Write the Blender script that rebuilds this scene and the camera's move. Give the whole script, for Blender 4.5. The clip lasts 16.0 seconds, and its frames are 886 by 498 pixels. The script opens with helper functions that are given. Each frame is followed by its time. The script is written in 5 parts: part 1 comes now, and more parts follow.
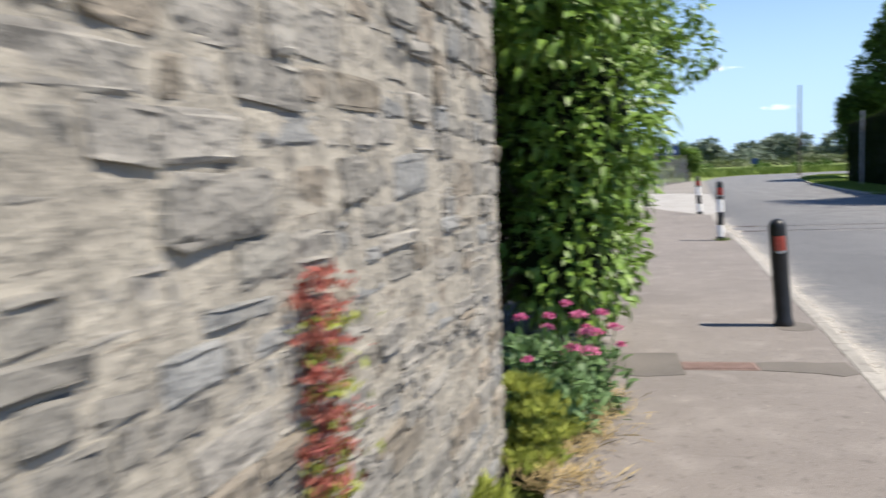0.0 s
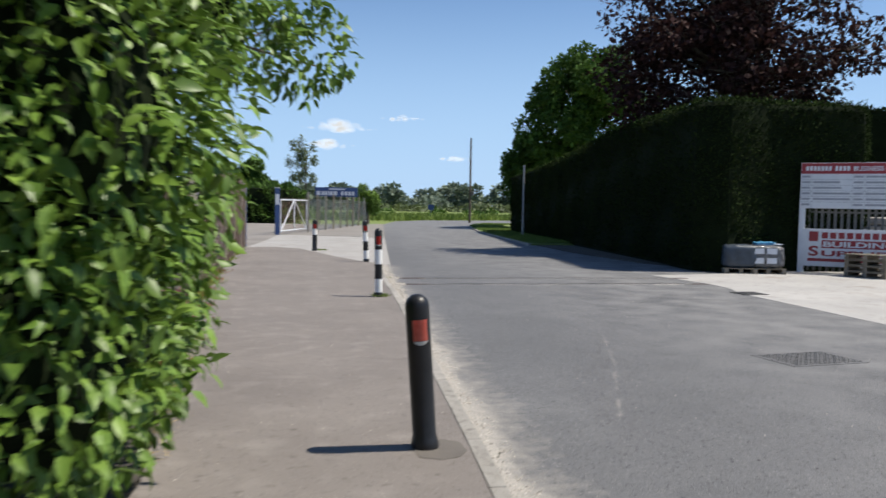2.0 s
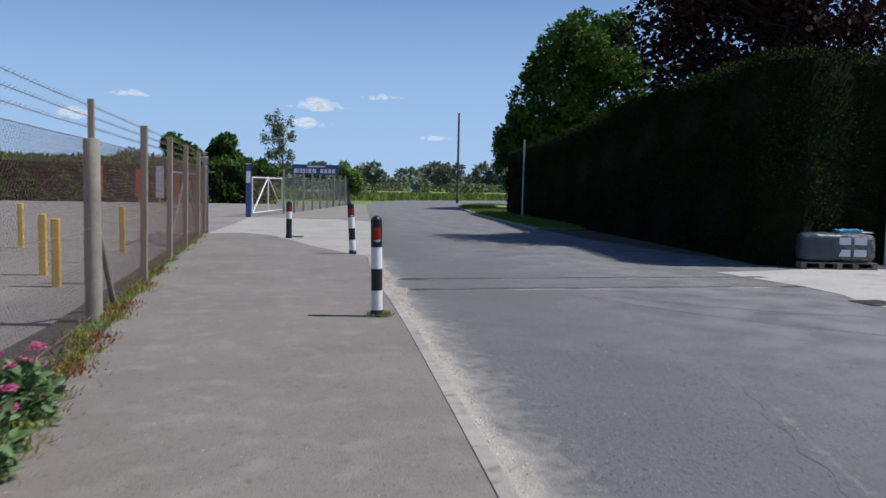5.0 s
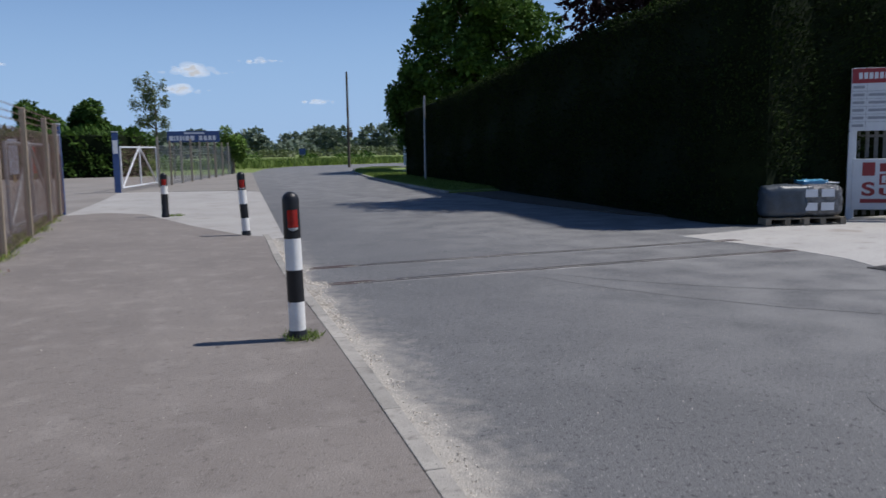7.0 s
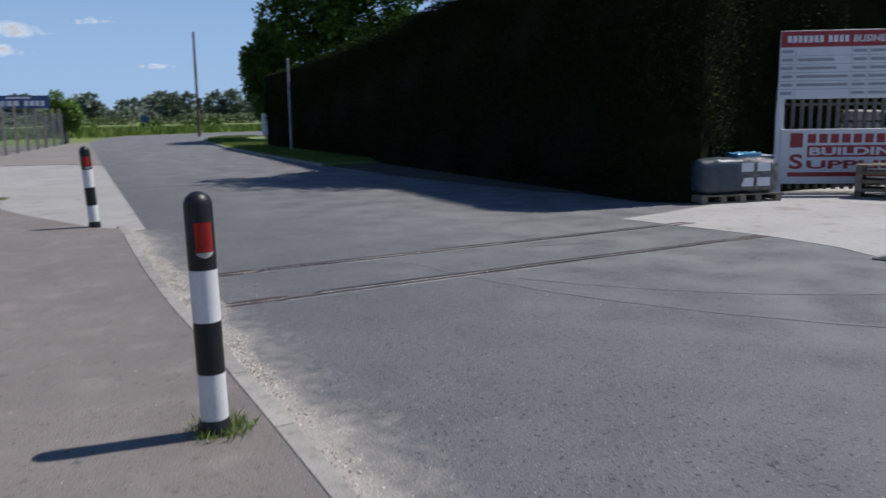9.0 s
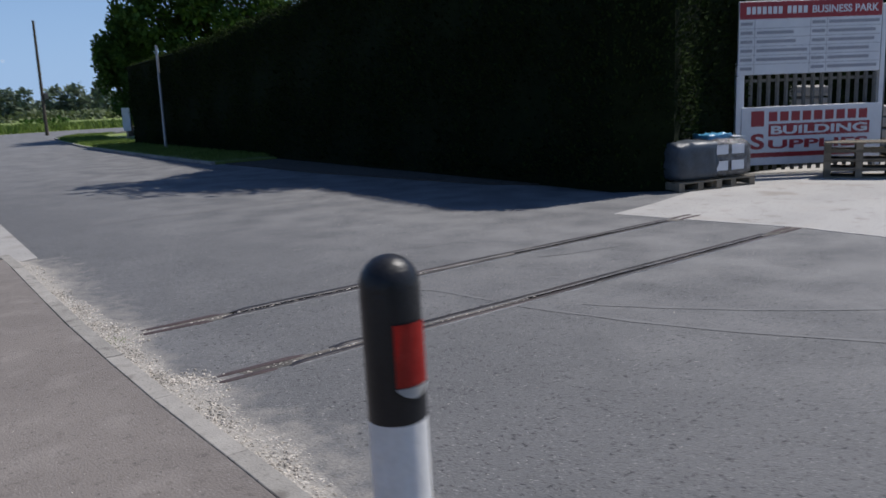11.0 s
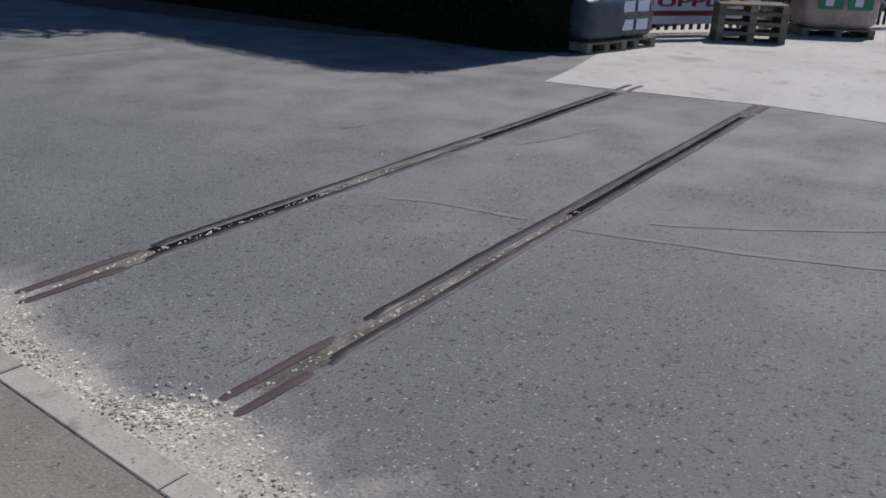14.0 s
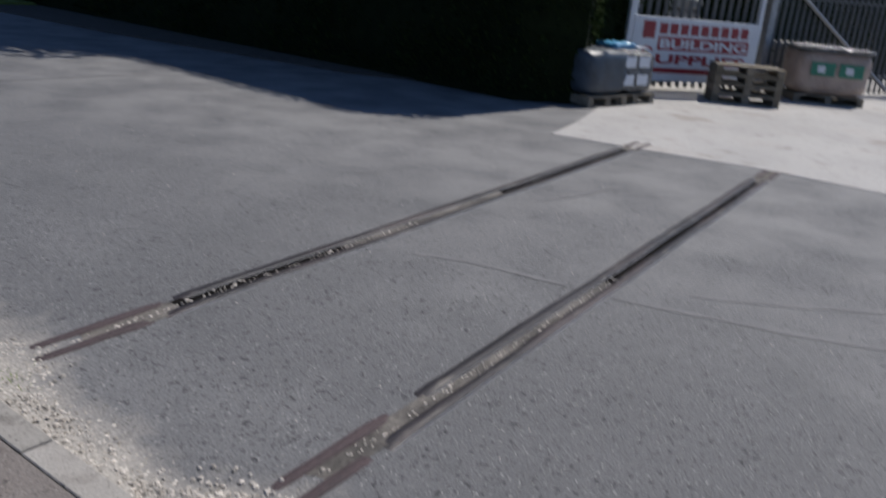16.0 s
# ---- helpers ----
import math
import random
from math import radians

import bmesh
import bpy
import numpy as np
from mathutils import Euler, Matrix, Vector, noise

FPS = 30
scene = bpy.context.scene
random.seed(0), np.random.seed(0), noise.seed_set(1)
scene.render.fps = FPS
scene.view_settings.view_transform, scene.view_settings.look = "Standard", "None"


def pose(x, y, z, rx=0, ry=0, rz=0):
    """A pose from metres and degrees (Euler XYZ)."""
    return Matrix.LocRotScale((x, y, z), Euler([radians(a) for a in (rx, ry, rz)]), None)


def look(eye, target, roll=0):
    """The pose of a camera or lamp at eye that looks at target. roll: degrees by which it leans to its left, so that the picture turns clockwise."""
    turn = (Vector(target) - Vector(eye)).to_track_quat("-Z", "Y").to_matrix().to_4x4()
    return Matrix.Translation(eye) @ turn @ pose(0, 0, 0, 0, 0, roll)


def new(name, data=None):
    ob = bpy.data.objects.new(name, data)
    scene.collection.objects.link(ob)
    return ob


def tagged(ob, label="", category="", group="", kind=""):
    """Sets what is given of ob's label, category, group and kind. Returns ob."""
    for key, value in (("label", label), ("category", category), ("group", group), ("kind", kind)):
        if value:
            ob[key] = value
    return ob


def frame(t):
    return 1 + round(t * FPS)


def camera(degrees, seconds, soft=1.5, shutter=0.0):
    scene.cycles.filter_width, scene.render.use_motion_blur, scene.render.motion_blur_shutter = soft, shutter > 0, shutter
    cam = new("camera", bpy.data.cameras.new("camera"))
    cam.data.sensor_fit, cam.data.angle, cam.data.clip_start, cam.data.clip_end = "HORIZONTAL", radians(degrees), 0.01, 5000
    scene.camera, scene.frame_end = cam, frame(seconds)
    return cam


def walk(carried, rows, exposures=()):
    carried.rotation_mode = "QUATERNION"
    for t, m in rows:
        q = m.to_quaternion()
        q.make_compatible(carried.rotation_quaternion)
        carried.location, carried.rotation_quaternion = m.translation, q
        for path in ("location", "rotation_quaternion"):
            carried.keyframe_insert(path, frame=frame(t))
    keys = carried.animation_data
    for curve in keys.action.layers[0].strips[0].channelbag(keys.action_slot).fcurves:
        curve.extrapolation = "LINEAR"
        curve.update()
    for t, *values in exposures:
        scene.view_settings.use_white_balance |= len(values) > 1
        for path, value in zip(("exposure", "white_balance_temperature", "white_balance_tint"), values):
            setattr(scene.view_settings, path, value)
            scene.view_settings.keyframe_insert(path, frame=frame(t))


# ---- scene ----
cam = camera(57.0, 16.0, shutter=0.5)
PATH = [
    (0, (-0.724, 1.211, 1.487), (-1.11, 3.164, 1.295), -2.1),
    (0.5, (-0.578, 1.921, 1.455), (-0.692, 3.907, 1.25), -2.7),
    (1, (-0.391, 2.413, 1.479), (-0.431, 4.404, 1.297), -1.4),
    (1.5, (-0.204, 3.05, 1.483), (-0.072, 5.042, 1.366), 0.2),
    (2, (0.02, 3.918, 1.496), (0.386, 5.881, 1.389), 1.0),
    (2.5, (0.133, 4.59, 1.496), (0.556, 6.542, 1.394), 1.9),
    (3, (0.083, 5.231, 1.488), (0.539, 7.173, 1.34), 0.2),
    (3.5, (0.081, 5.853, 1.478), (0.427, 7.813, 1.282), 0.3),
    (6, (0.392, 9.736, 1.446), (0.864, 11.674, 1.31), 0.9),
    (6.5, (0.402, 10.39, 1.47), (0.916, 12.312, 1.265), -0.3),
    (7, (0.424, 11.024, 1.411), (1.095, 12.892, 1.164), -1.0),
    (7.5, (0.414, 11.464, 1.455), (1.153, 13.308, 1.225), 0.7),
    (8, (0.473, 12.239, 1.447), (1.24, 14.075, 1.244), 1.0),
    (8.5, (0.481, 12.811, 1.447), (1.312, 14.607, 1.156), 1.8),
    (9, (0.549, 13.45, 1.43), (1.538, 15.157, 1.101), -0.8),
    (9.5, (0.533, 13.969, 1.426), (1.636, 15.613, 1.141), -0.5),
    (11.8, (0.445, 16.618, 1.38), (1.798, 18.004, 0.88), -1.0),
    (12, (0.469, 16.796, 1.371), (1.861, 18.12, 0.814), 0.7),
    (12.5, (0.515, 17.147, 1.409), (2.006, 18.295, 0.733), 2.0),
    (13, (0.546, 17.558, 1.41), (2.073, 18.667, 0.746), -0.1),
    (13.5, (0.64, 17.85, 1.376), (2.197, 18.917, 0.716), 1.0),
    (14, (0.759, 18.072, 1.372), (2.302, 19.116, 0.644), 1.7),
    (14.5, (0.76, 18.253, 1.347), (2.304, 19.236, 0.542), 0.8),
    (15, (0.725, 18.383, 1.355), (2.342, 19.273, 0.584), 3.5),
    (15.5, (0.741, 18.422, 1.362), (2.36, 19.309, 0.593), 3.3),
    (16, (0.753, 18.518, 1.398), (2.368, 19.51, 0.759), 5.4),
]
walk(cam, [(t, look(eye, target, roll)) for t, eye, target, roll in PATH],
     exposures=[(0, 0.92, 6950, 8), (1, 0.68, 6950, 7), (2.5, 0.45, 6800, 7), (3.5, 0.36, 6550, 7), (6, 0.05, 6350, 10), (9, 0.0, 6350, 10), (12, 0.0, 6420, 10), (16, -0.03, 6480, 10)])

# ---- light ----
SUN_DIR = Vector((0.79, -0.14, 1.25)).normalized()
world = bpy.data.worlds.new("sky")
scene.world = world
world.use_nodes = True
wn, wl = world.node_tree.nodes, world.node_tree.links
wn.clear()
w_sky = wn.new("ShaderNodeTexSky")
w_sky.sky_type = "NISHITA"
w_sky.sun_disc = False
w_sky.sun_elevation = math.asin(SUN_DIR.z)
w_sky.sun_rotation = math.atan2(SUN_DIR.x, SUN_DIR.y)
w_sky.air_density, w_sky.dust_density, w_sky.ozone_density = 1.0, 0.1, 3.0
w_bg = wn.new("ShaderNodeBackground")
w_bg.inputs["Strength"].default_value = 0.075
w_out = wn.new("ShaderNodeOutputWorld")
w_co, w_sep, w_rng, w_mix = wn.new("ShaderNodeTexCoord"), wn.new("ShaderNodeSeparateXYZ"), wn.new("ShaderNodeMapRange"), wn.new("ShaderNodeMix")
w_mix.data_type = "RGBA"
w_mix.inputs[7].default_value = (5.2, 6.6, 8.4, 1)
w_rng.inputs["From Min"].default_value, w_rng.inputs["From Max"].default_value = 0.0, 0.32
w_rng.inputs["To Min"].default_value, w_rng.inputs["To Max"].default_value = 0.85, 0.0
w_rng.interpolation_type = "SMOOTHSTEP"
wl.new(w_co.outputs["Generated"], w_sep.inputs[0])
wl.new(w_sep.outputs["Z"], w_rng.inputs["Value"])
wl.new(w_rng.outputs[0], w_mix.inputs[0])
wl.new(w_sky.outputs[0], w_mix.inputs[6])
w_tint = wn.new("ShaderNodeMix")
w_tint.data_type, w_tint.blend_type = "RGBA", "MULTIPLY"
w_tint.inputs[0].default_value = 1.0
w_tint.inputs[7].default_value = (0.83, 0.98, 1.21, 1)
wl.new(w_mix.outputs[2], w_tint.inputs[6])
wl.new(w_tint.outputs[2], w_bg.inputs["Color"])
wl.new(w_bg.outputs[0], w_out.inputs["Surface"])
sun = new("sun", bpy.data.lights.new("sun", "SUN"))
sun.data.energy, sun.data.angle, sun.data.color = 4.6, radians(0.55), (1.0, 0.95, 0.89)
sun.matrix_world = look(SUN_DIR * 60, (0, 0, 0))

# ---- materials ----


def material(name, low, high, scale=3.0, fine=60.0, rough=0.8, bump=0.3, fine_mix=0.35, metal=0.0, per_piece=0.0,
             stretch=(1, 1, 1), contrast=(0.3, 0.7), per_island=0.0, translucent=0.0, spec=0.5, bump_dist=0.01, specks=None, dust=None, placed=False):
    """A procedural surface: two colours mixed by a broad and a fine noise, with relief."""
    m = bpy.data.materials.new(name)
    m.use_nodes = True
    n, l = m.node_tree.nodes, m.node_tree.links
    b = n["Principled BSDF"]
    b.inputs["Roughness"].default_value = rough
    b.inputs["Metallic"].default_value = metal
    b.inputs["Specular IOR Level"].default_value = spec
    co = n.new("ShaderNodeTexCoord")
    mp = n.new("ShaderNodeMapping")
    mp.inputs["Scale"].default_value = stretch
    l.new(n.new("ShaderNodeNewGeometry").outputs["Position"] if placed else co.outputs["Object"], mp.inputs["Vector"])
    n1 = n.new("ShaderNodeTexNoise")
    n1.inputs["Scale"].default_value, n1.inputs["Detail"].default_value = scale, 6
    n2 = n.new("ShaderNodeTexNoise")
    n2.inputs["Scale"].default_value, n2.inputs["Detail"].default_value = fine, 4
    l.new(mp.outputs[0], n1.inputs["Vector"])
    l.new(mp.outputs[0], n2.inputs["Vector"])
    r = n.new("ShaderNodeMapRange")
    r.inputs["From Min"].default_value, r.inputs["From Max"].default_value = contrast
    l.new(n1.outputs[0], r.inputs["Value"])
    mix = n.new("ShaderNodeMix")
    mix.data_type = "FLOAT"
    mix.inputs[0].default_value = fine_mix
    l.new(r.outputs[0], mix.inputs[2])
    r2 = n.new("ShaderNodeMapRange")
    r2.inputs["From Min"].default_value, r2.inputs["From Max"].default_value = 0.3, 0.7
    l.new(n2.outputs[0], r2.inputs["Value"])
    l.new(r2.outputs[0], mix.inputs[3])
    col = n.new("ShaderNodeMix")
    col.data_type = "RGBA"
    col.inputs[6].default_value, col.inputs[7].default_value = (*low, 1), (*high, 1)
    l.new(mix.outputs[0], col.inputs[0])
    out = col.outputs[2]
    for scale_s, lo, hi, tint in specks or ():
        ns = n.new("ShaderNodeTexNoise")
        ns.inputs["Scale"].default_value, ns.inputs["Detail"].default_value = scale_s, 3
        l.new(mp.outputs[0], ns.inputs["Vector"])
        rs_ = n.new("ShaderNodeMapRange")
        rs_.inputs["From Min"].default_value, rs_.inputs["From Max"].default_value = lo, hi
        l.new(ns.outputs[0], rs_.inputs["Value"])
        mx = n.new("ShaderNodeMix")
        mx.data_type = "RGBA"
        mx.inputs[7].default_value = (*tint, 1)
        l.new(rs_.outputs[0], mx.inputs[0])
        l.new(out, mx.inputs[6])
        out = mx.outputs[2]
    if dust:
        at = n.new("ShaderNodeAttribute")
        at.attribute_name = "dust"
        nd = n.new("ShaderNodeTexNoise")
        nd.inputs["Scale"].default_value, nd.inputs["Detail"].default_value = 9, 8
        l.new(mp.outputs[0], nd.inputs["Vector"])
        ad = n.new("ShaderNodeMath")
        ad.operation = "MULTIPLY_ADD"
        ad.inputs[1].default_value = 0.9
        l.new(nd.outputs[0], ad.inputs[0])
        l.new(at.outputs["Fac"], ad.inputs[2])
        rd = n.new("ShaderNodeMapRange")
        rd.inputs["From Min"].default_value, rd.inputs["From Max"].default_value = 0.52, 1.25
        l.new(ad.outputs[0], rd.inputs["Value"])
        fine_d = n.new("ShaderNodeMix")
        fine_d.data_type = "RGBA"
        fine_d.inputs[6].default_value, fine_d.inputs[7].default_value = (*dust[0], 1), (*dust[1], 1)
        l.new(r2.outputs[0], fine_d.inputs[0])
        mx = n.new("ShaderNodeMix")
        mx.data_type = "RGBA"
        l.new(rd.outputs[0], mx.inputs[0])
        l.new(out, mx.inputs[6])
        l.new(fine_d.outputs[2], mx.inputs[7])
        out = mx.outputs[2]
    for amount, node, socket in ((per_piece, "ShaderNodeObjectInfo", "Random"), (per_island, "ShaderNodeNewGeometry", "Random Per Island")):
        if amount:
            o = n.new(node)
            hv = n.new("ShaderNodeHueSaturation")
            k = n.new("ShaderNodeMapRange")
            k.inputs["To Min"].default_value, k.inputs["To Max"].default_value = 1 - amount, 1 + amount
            l.new(o.outputs[socket], k.inputs["Value"])
            l.new(k.outputs[0], hv.inputs["Value"])
            h = n.new("ShaderNodeMath")
            h.operation = "MULTIPLY_ADD"
            h.inputs[1].default_value, h.inputs[2].default_value = -0.03 * amount, 0.5 + 0.015 * amount
            l.new(o.outputs[socket], h.inputs[0])
            l.new(h.outputs[0], hv.inputs["Hue"])
            l.new(out, hv.inputs["Color"])
            out = hv.outputs[0]
    l.new(out, b.inputs["Base Color"])
    if bump:
        bp = n.new("ShaderNodeBump")
        bp.inputs["Strength"].default_value, bp.inputs["Distance"].default_value = bump, bump_dist
        l.new(n2.outputs[0], bp.inputs["Height"])
        l.new(bp.outputs[0], b.inputs["Normal"])
    if translucent:
        t = n.new("ShaderNodeBsdfTranslucent")
        l.new(out, t.inputs["Color"])
        ms = n.new("ShaderNodeMixShader")
        ms.inputs[0].default_value = translucent
        l.new(b.outputs[0], ms.inputs[1])
        l.new(t.outputs[0], ms.inputs[2])
        l.new(ms.outputs[0], n["Material Output"].inputs["Surface"])
    return m


ASPHALT = dict(low=(0.080, 0.081, 0.084), high=(0.138, 0.137, 0.141), scale=0.5, fine=85, rough=0.8, bump=0.8, fine_mix=0.45, contrast=(0.2, 0.8), bump_dist=0.008,
               specks=((0.55, 0.52, 0.85, (0.172, 0.171, 0.172)), (2.3, 0.52, 0.9, (0.085, 0.086, 0.089)), (12, 0.56, 0.8, (0.092, 0.093, 0.095)), (40, 0.615, 0.66, (0.028, 0.028, 0.031)), (90, 0.60, 0.68, (0.04, 0.04, 0.043)), (80, 0.65, 0.70, (0.32, 0.315, 0.30))))
M_ROAD = material("asphalt", **ASPHALT)

def trodden_dust(m, tint, x0, x1, most):
    """Pale yard dust carried over the asphalt, thicker towards the yard, in uneven drifts."""
    n, l = m.node_tree.nodes, m.node_tree.links
    base = n["Principled BSDF"].inputs["Base Color"]
    before = base.links[0].from_socket
    sep = n.new("ShaderNodeSeparateXYZ")
    l.new(n.new("ShaderNodeNewGeometry").outputs["Position"], sep.inputs[0])
    ramp = n.new("ShaderNodeMapRange")
    ramp.interpolation_type = "SMOOTHSTEP"
    ramp.inputs["From Min"].default_value, ramp.inputs["From Max"].default_value = x0, x1
    l.new(sep.outputs["X"], ramp.inputs["Value"])
    drift = n.new("ShaderNodeTexNoise")
    drift.inputs["Scale"].default_value, drift.inputs["Detail"].default_value = 1.7, 9
    l.new(n["Mapping"].outputs[0], drift.inputs["Vector"])
    patch = n.new("ShaderNodeMapRange")
    patch.inputs["From Min"].default_value, patch.inputs["From Max"].default_value = 0.36, 0.64
    patch.inputs["To Max"].default_value = most
    l.new(drift.outputs[0], patch.inputs["Value"])
    amount = n.new("ShaderNodeMath")
    amount.operation = "MULTIPLY"
    l.new(ramp.outputs[0], amount.inputs[0])
    l.new(patch.outputs[0], amount.inputs[1])
    mx = n.new("ShaderNodeMix")
    mx.data_type = "RGBA"
    mx.inputs[7].default_value = (*tint, 1)
    l.new(amount.outputs[0], mx.inputs[0])
    l.new(before, mx.inputs[6])
    l.new(mx.outputs[2], base)


trodden_dust(M_ROAD, (0.215, 0.212, 0.208), 2.8, 7.0, 0.6)
M_GUTTER = material("dusty_asphalt", dust=((0.20, 0.185, 0.165), (0.40, 0.372, 0.33)), **ASPHALT)
M_SCUFF = material("tyre_scuff", (0.105, 0.105, 0.108), (0.165, 0.164, 0.165), 3, 60, 0.8, 0)
M_PAVE = material("old_pavement", (0.131, 0.114, 0.104), (0.21, 0.186, 0.168), 0.8, 90, 0.88, 0.8, 0.45, bump_dist=0.008, specks=((3.5, 0.52, 0.85, (0.24, 0.216, 0.197)), (14, 0.58, 0.75, (0.11, 0.095, 0.086)), (45, 0.62, 0.70, (0.08, 0.07, 0.064)), (70, 0.65, 0.71, (0.33, 0.305, 0.28))))
M_PATCH = material("pavement_patch", (0.085, 0.075, 0.066), (0.145, 0.128, 0.112), 2.5, 110, 0.88, 0.5, 0.4, bump_dist=0.005)
M_CONC = material("yard_concrete", (0.29, 0.28, 0.268), (0.43, 0.415, 0.395), 0.7, 60, 0.9, 0.35, 0.3, bump_dist=0.005, specks=((1.4, 0.56, 0.75, (0.33, 0.305, 0.28)), (0.9, 0.62, 0.7, (0.27, 0.245, 0.22)), (5, 0.58, 0.8, (0.24, 0.225, 0.205)), (45, 0.62, 0.72, (0.17, 0.16, 0.15))))
M_KERB = material("kerb_concrete", (0.22, 0.205, 0.185), (0.34, 0.32, 0.29), 5, 90, 0.9, 0.6, 0.45, per_piece=0.12, bump_dist=0.006, placed=True, specks=((9, 0.55, 0.75, (0.15, 0.135, 0.12)), (50, 0.62, 0.72, (0.10, 0.09, 0.08))))
# Dark dirt of joints and soil; also paints the hedge's shade on the verge.
M_JOINTSHADE = material("joint_dirt_and_shade", (0.03, 0.027, 0.022), (0.07, 0.06, 0.05), 8, 80, 0.95, 0.6)
M_PEBBLE = material("pebbles", (0.30, 0.265, 0.225), (0.58, 0.535, 0.47), 20, 90, 0.9, 0.3, per_island=0.45)
M_YARD = material("car_park_tarmac", (0.16, 0.145, 0.13), (0.25, 0.23, 0.21), 0.5, 50, 0.9, 0.6, 0.4)
M_FIELD = material("meadow", (0.095, 0.15, 0.03), (0.21, 0.25, 0.065), 0.12, 2.0, 0.95, 0.6, 0.4, bump_dist=0.1)
M_GRASS = material("grass", (0.07, 0.13, 0.02), (0.20, 0.26, 0.06), 1.5, 30, 0.9, 0.0, per_island=0.3, translucent=0.3)
M_DRYGRASS = material("straw", (0.28, 0.20, 0.09), (0.46, 0.36, 0.18), 3, 40, 0.9, 0, per_island=0.3, translucent=0.2)
M_MOSS = material("yellow_green_weed", (0.17, 0.22, 0.035), (0.37, 0.40, 0.085), 6, 60, 0.9, 0, per_island=0.3, translucent=0.3)
M_REDWEED = material("red_weed", (0.17, 0.055, 0.03), (0.34, 0.15, 0.06), 5, 60, 0.85, 0, per_island=0.35, translucent=0.3)
M_STONE = material("wall_stone", (0.125, 0.118, 0.108), (0.235, 0.22, 0.195), 6, 20, 0.92, 1.0, 0.45, per_piece=0.2, bump_dist=0.03, placed=True, specks=((11, 0.6, 0.72, (0.075, 0.07, 0.064)), (4, 0.56, 0.75, (0.27, 0.255, 0.225))))
M_STONE_B = material("wall_stone_brown", (0.125, 0.107, 0.085), (0.22, 0.19, 0.153), 6, 20, 0.92, 1.0, 0.45, per_piece=0.2, bump_dist=0.03, placed=True, specks=((11, 0.6, 0.72, (0.075, 0.07, 0.064)), (4, 0.56, 0.75, (0.27, 0.255, 0.225))))
M_STONE_C = material("wall_stone_blue", (0.118, 0.12, 0.12), (0.205, 0.204, 0.198), 6, 20, 0.92, 1.0, 0.45, per_piece=0.2, bump_dist=0.03, placed=True, specks=((11, 0.6, 0.72, (0.075, 0.07, 0.064)), (4, 0.56, 0.75, (0.27, 0.255, 0.225))))
M_MORTAR = material("wall_mortar", (0.15, 0.137, 0.117), (0.345, 0.315, 0.265), 5, 22, 0.95, 1.0, 0.45, bump_dist=0.025, specks=((9, 0.6, 0.72, (0.085, 0.078, 0.07)),))
M_LEAF = material("shrub_leaf", (0.07, 0.14, 0.021), (0.165, 0.262, 0.045), 6, 40, 0.45, 0, per_island=0.32, translucent=0.18, spec=0.35)
M_LEAF_ONE = material("shrub_leaf_single", (0.07, 0.14, 0.021), (0.165, 0.262, 0.045), 6, 40, 0.45, 0, per_piece=0.32, translucent=0.18, spec=0.35)
M_STEM = material("bark", (0.05, 0.04, 0.03), (0.13, 0.105, 0.08), 6, 40, 0.95, 0.8, 0.5)
# Hedge leaves in two copies: darkened for shaded faces, lighter for the sunlit top.
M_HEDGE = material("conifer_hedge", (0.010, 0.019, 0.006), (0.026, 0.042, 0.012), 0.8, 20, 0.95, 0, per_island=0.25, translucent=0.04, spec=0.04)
M_HEDGESUN = material("hedge_sunlit_rim", (0.035, 0.06, 0.014), (0.085, 0.125, 0.03), 0.8, 20, 0.9, 0, per_island=0.3, translucent=0.2, spec=0.1)
# Near-black colour standing for the shade inside hedges and shrub.
M_SHADECORE = material("inner_shade", (0.004, 0.008, 0.003), (0.011, 0.017, 0.006), 4, 30, 1.0, 0.5, spec=0.1)
M_COPPER = material("copper_leaf", (0.02, 0.011, 0.012), (0.062, 0.028, 0.024), 2, 20, 0.75, 0, per_island=0.35, translucent=0.15, spec=0.12)
M_TREE = material("tree_leaf", (0.032, 0.075, 0.014), (0.088, 0.155, 0.03), 1.2, 20, 0.75, 0, per_island=0.3, translucent=0.2, spec=0.15)
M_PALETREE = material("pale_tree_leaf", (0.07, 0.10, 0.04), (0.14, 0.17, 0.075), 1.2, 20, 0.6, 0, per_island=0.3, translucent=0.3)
# Distance haze is put into this paler, greyer leaf colour.
M_FARTREE = material("far_wood_hazed_leaf", (0.095, 0.135, 0.095), (0.165, 0.20, 0.145), 0.2, 4, 0.8, 0, per_island=0.3, translucent=0.2)
M_BLACK = material("black_plastic", (0.008, 0.008, 0.009), (0.02, 0.02, 0.022), 8, 90, 0.38, 0.15, 0.4, spec=0.35)
M_WHITE = material("white_band", (0.60, 0.59, 0.57), (0.78, 0.77, 0.75), 9, 70, 0.5, 0.1, 0.4)
M_RED = material("red_reflector", (0.50, 0.025, 0.02), (0.66, 0.05, 0.035), 30, 200, 0.25, 0.1)
M_REDFADED = material("faded_red_reflector", (0.66, 0.12, 0.09), (0.82, 0.22, 0.16), 30, 200, 0.35, 0.1)
M_WOOD = material("weathered_timber", (0.17, 0.135, 0.10), (0.32, 0.265, 0.20), 3, 30, 0.9, 0.6, 0.5, stretch=(6, 6, 0.6), per_piece=0.15)
M_CONCPOST = material("concrete_post", (0.20, 0.18, 0.15), (0.33, 0.30, 0.25), 6, 60, 0.9, 0.5, per_piece=0.12)
M_GALV = material("galvanised_steel", (0.22, 0.225, 0.235), (0.36, 0.365, 0.375), 12, 80, 0.5, 0.1, metal=0.5)
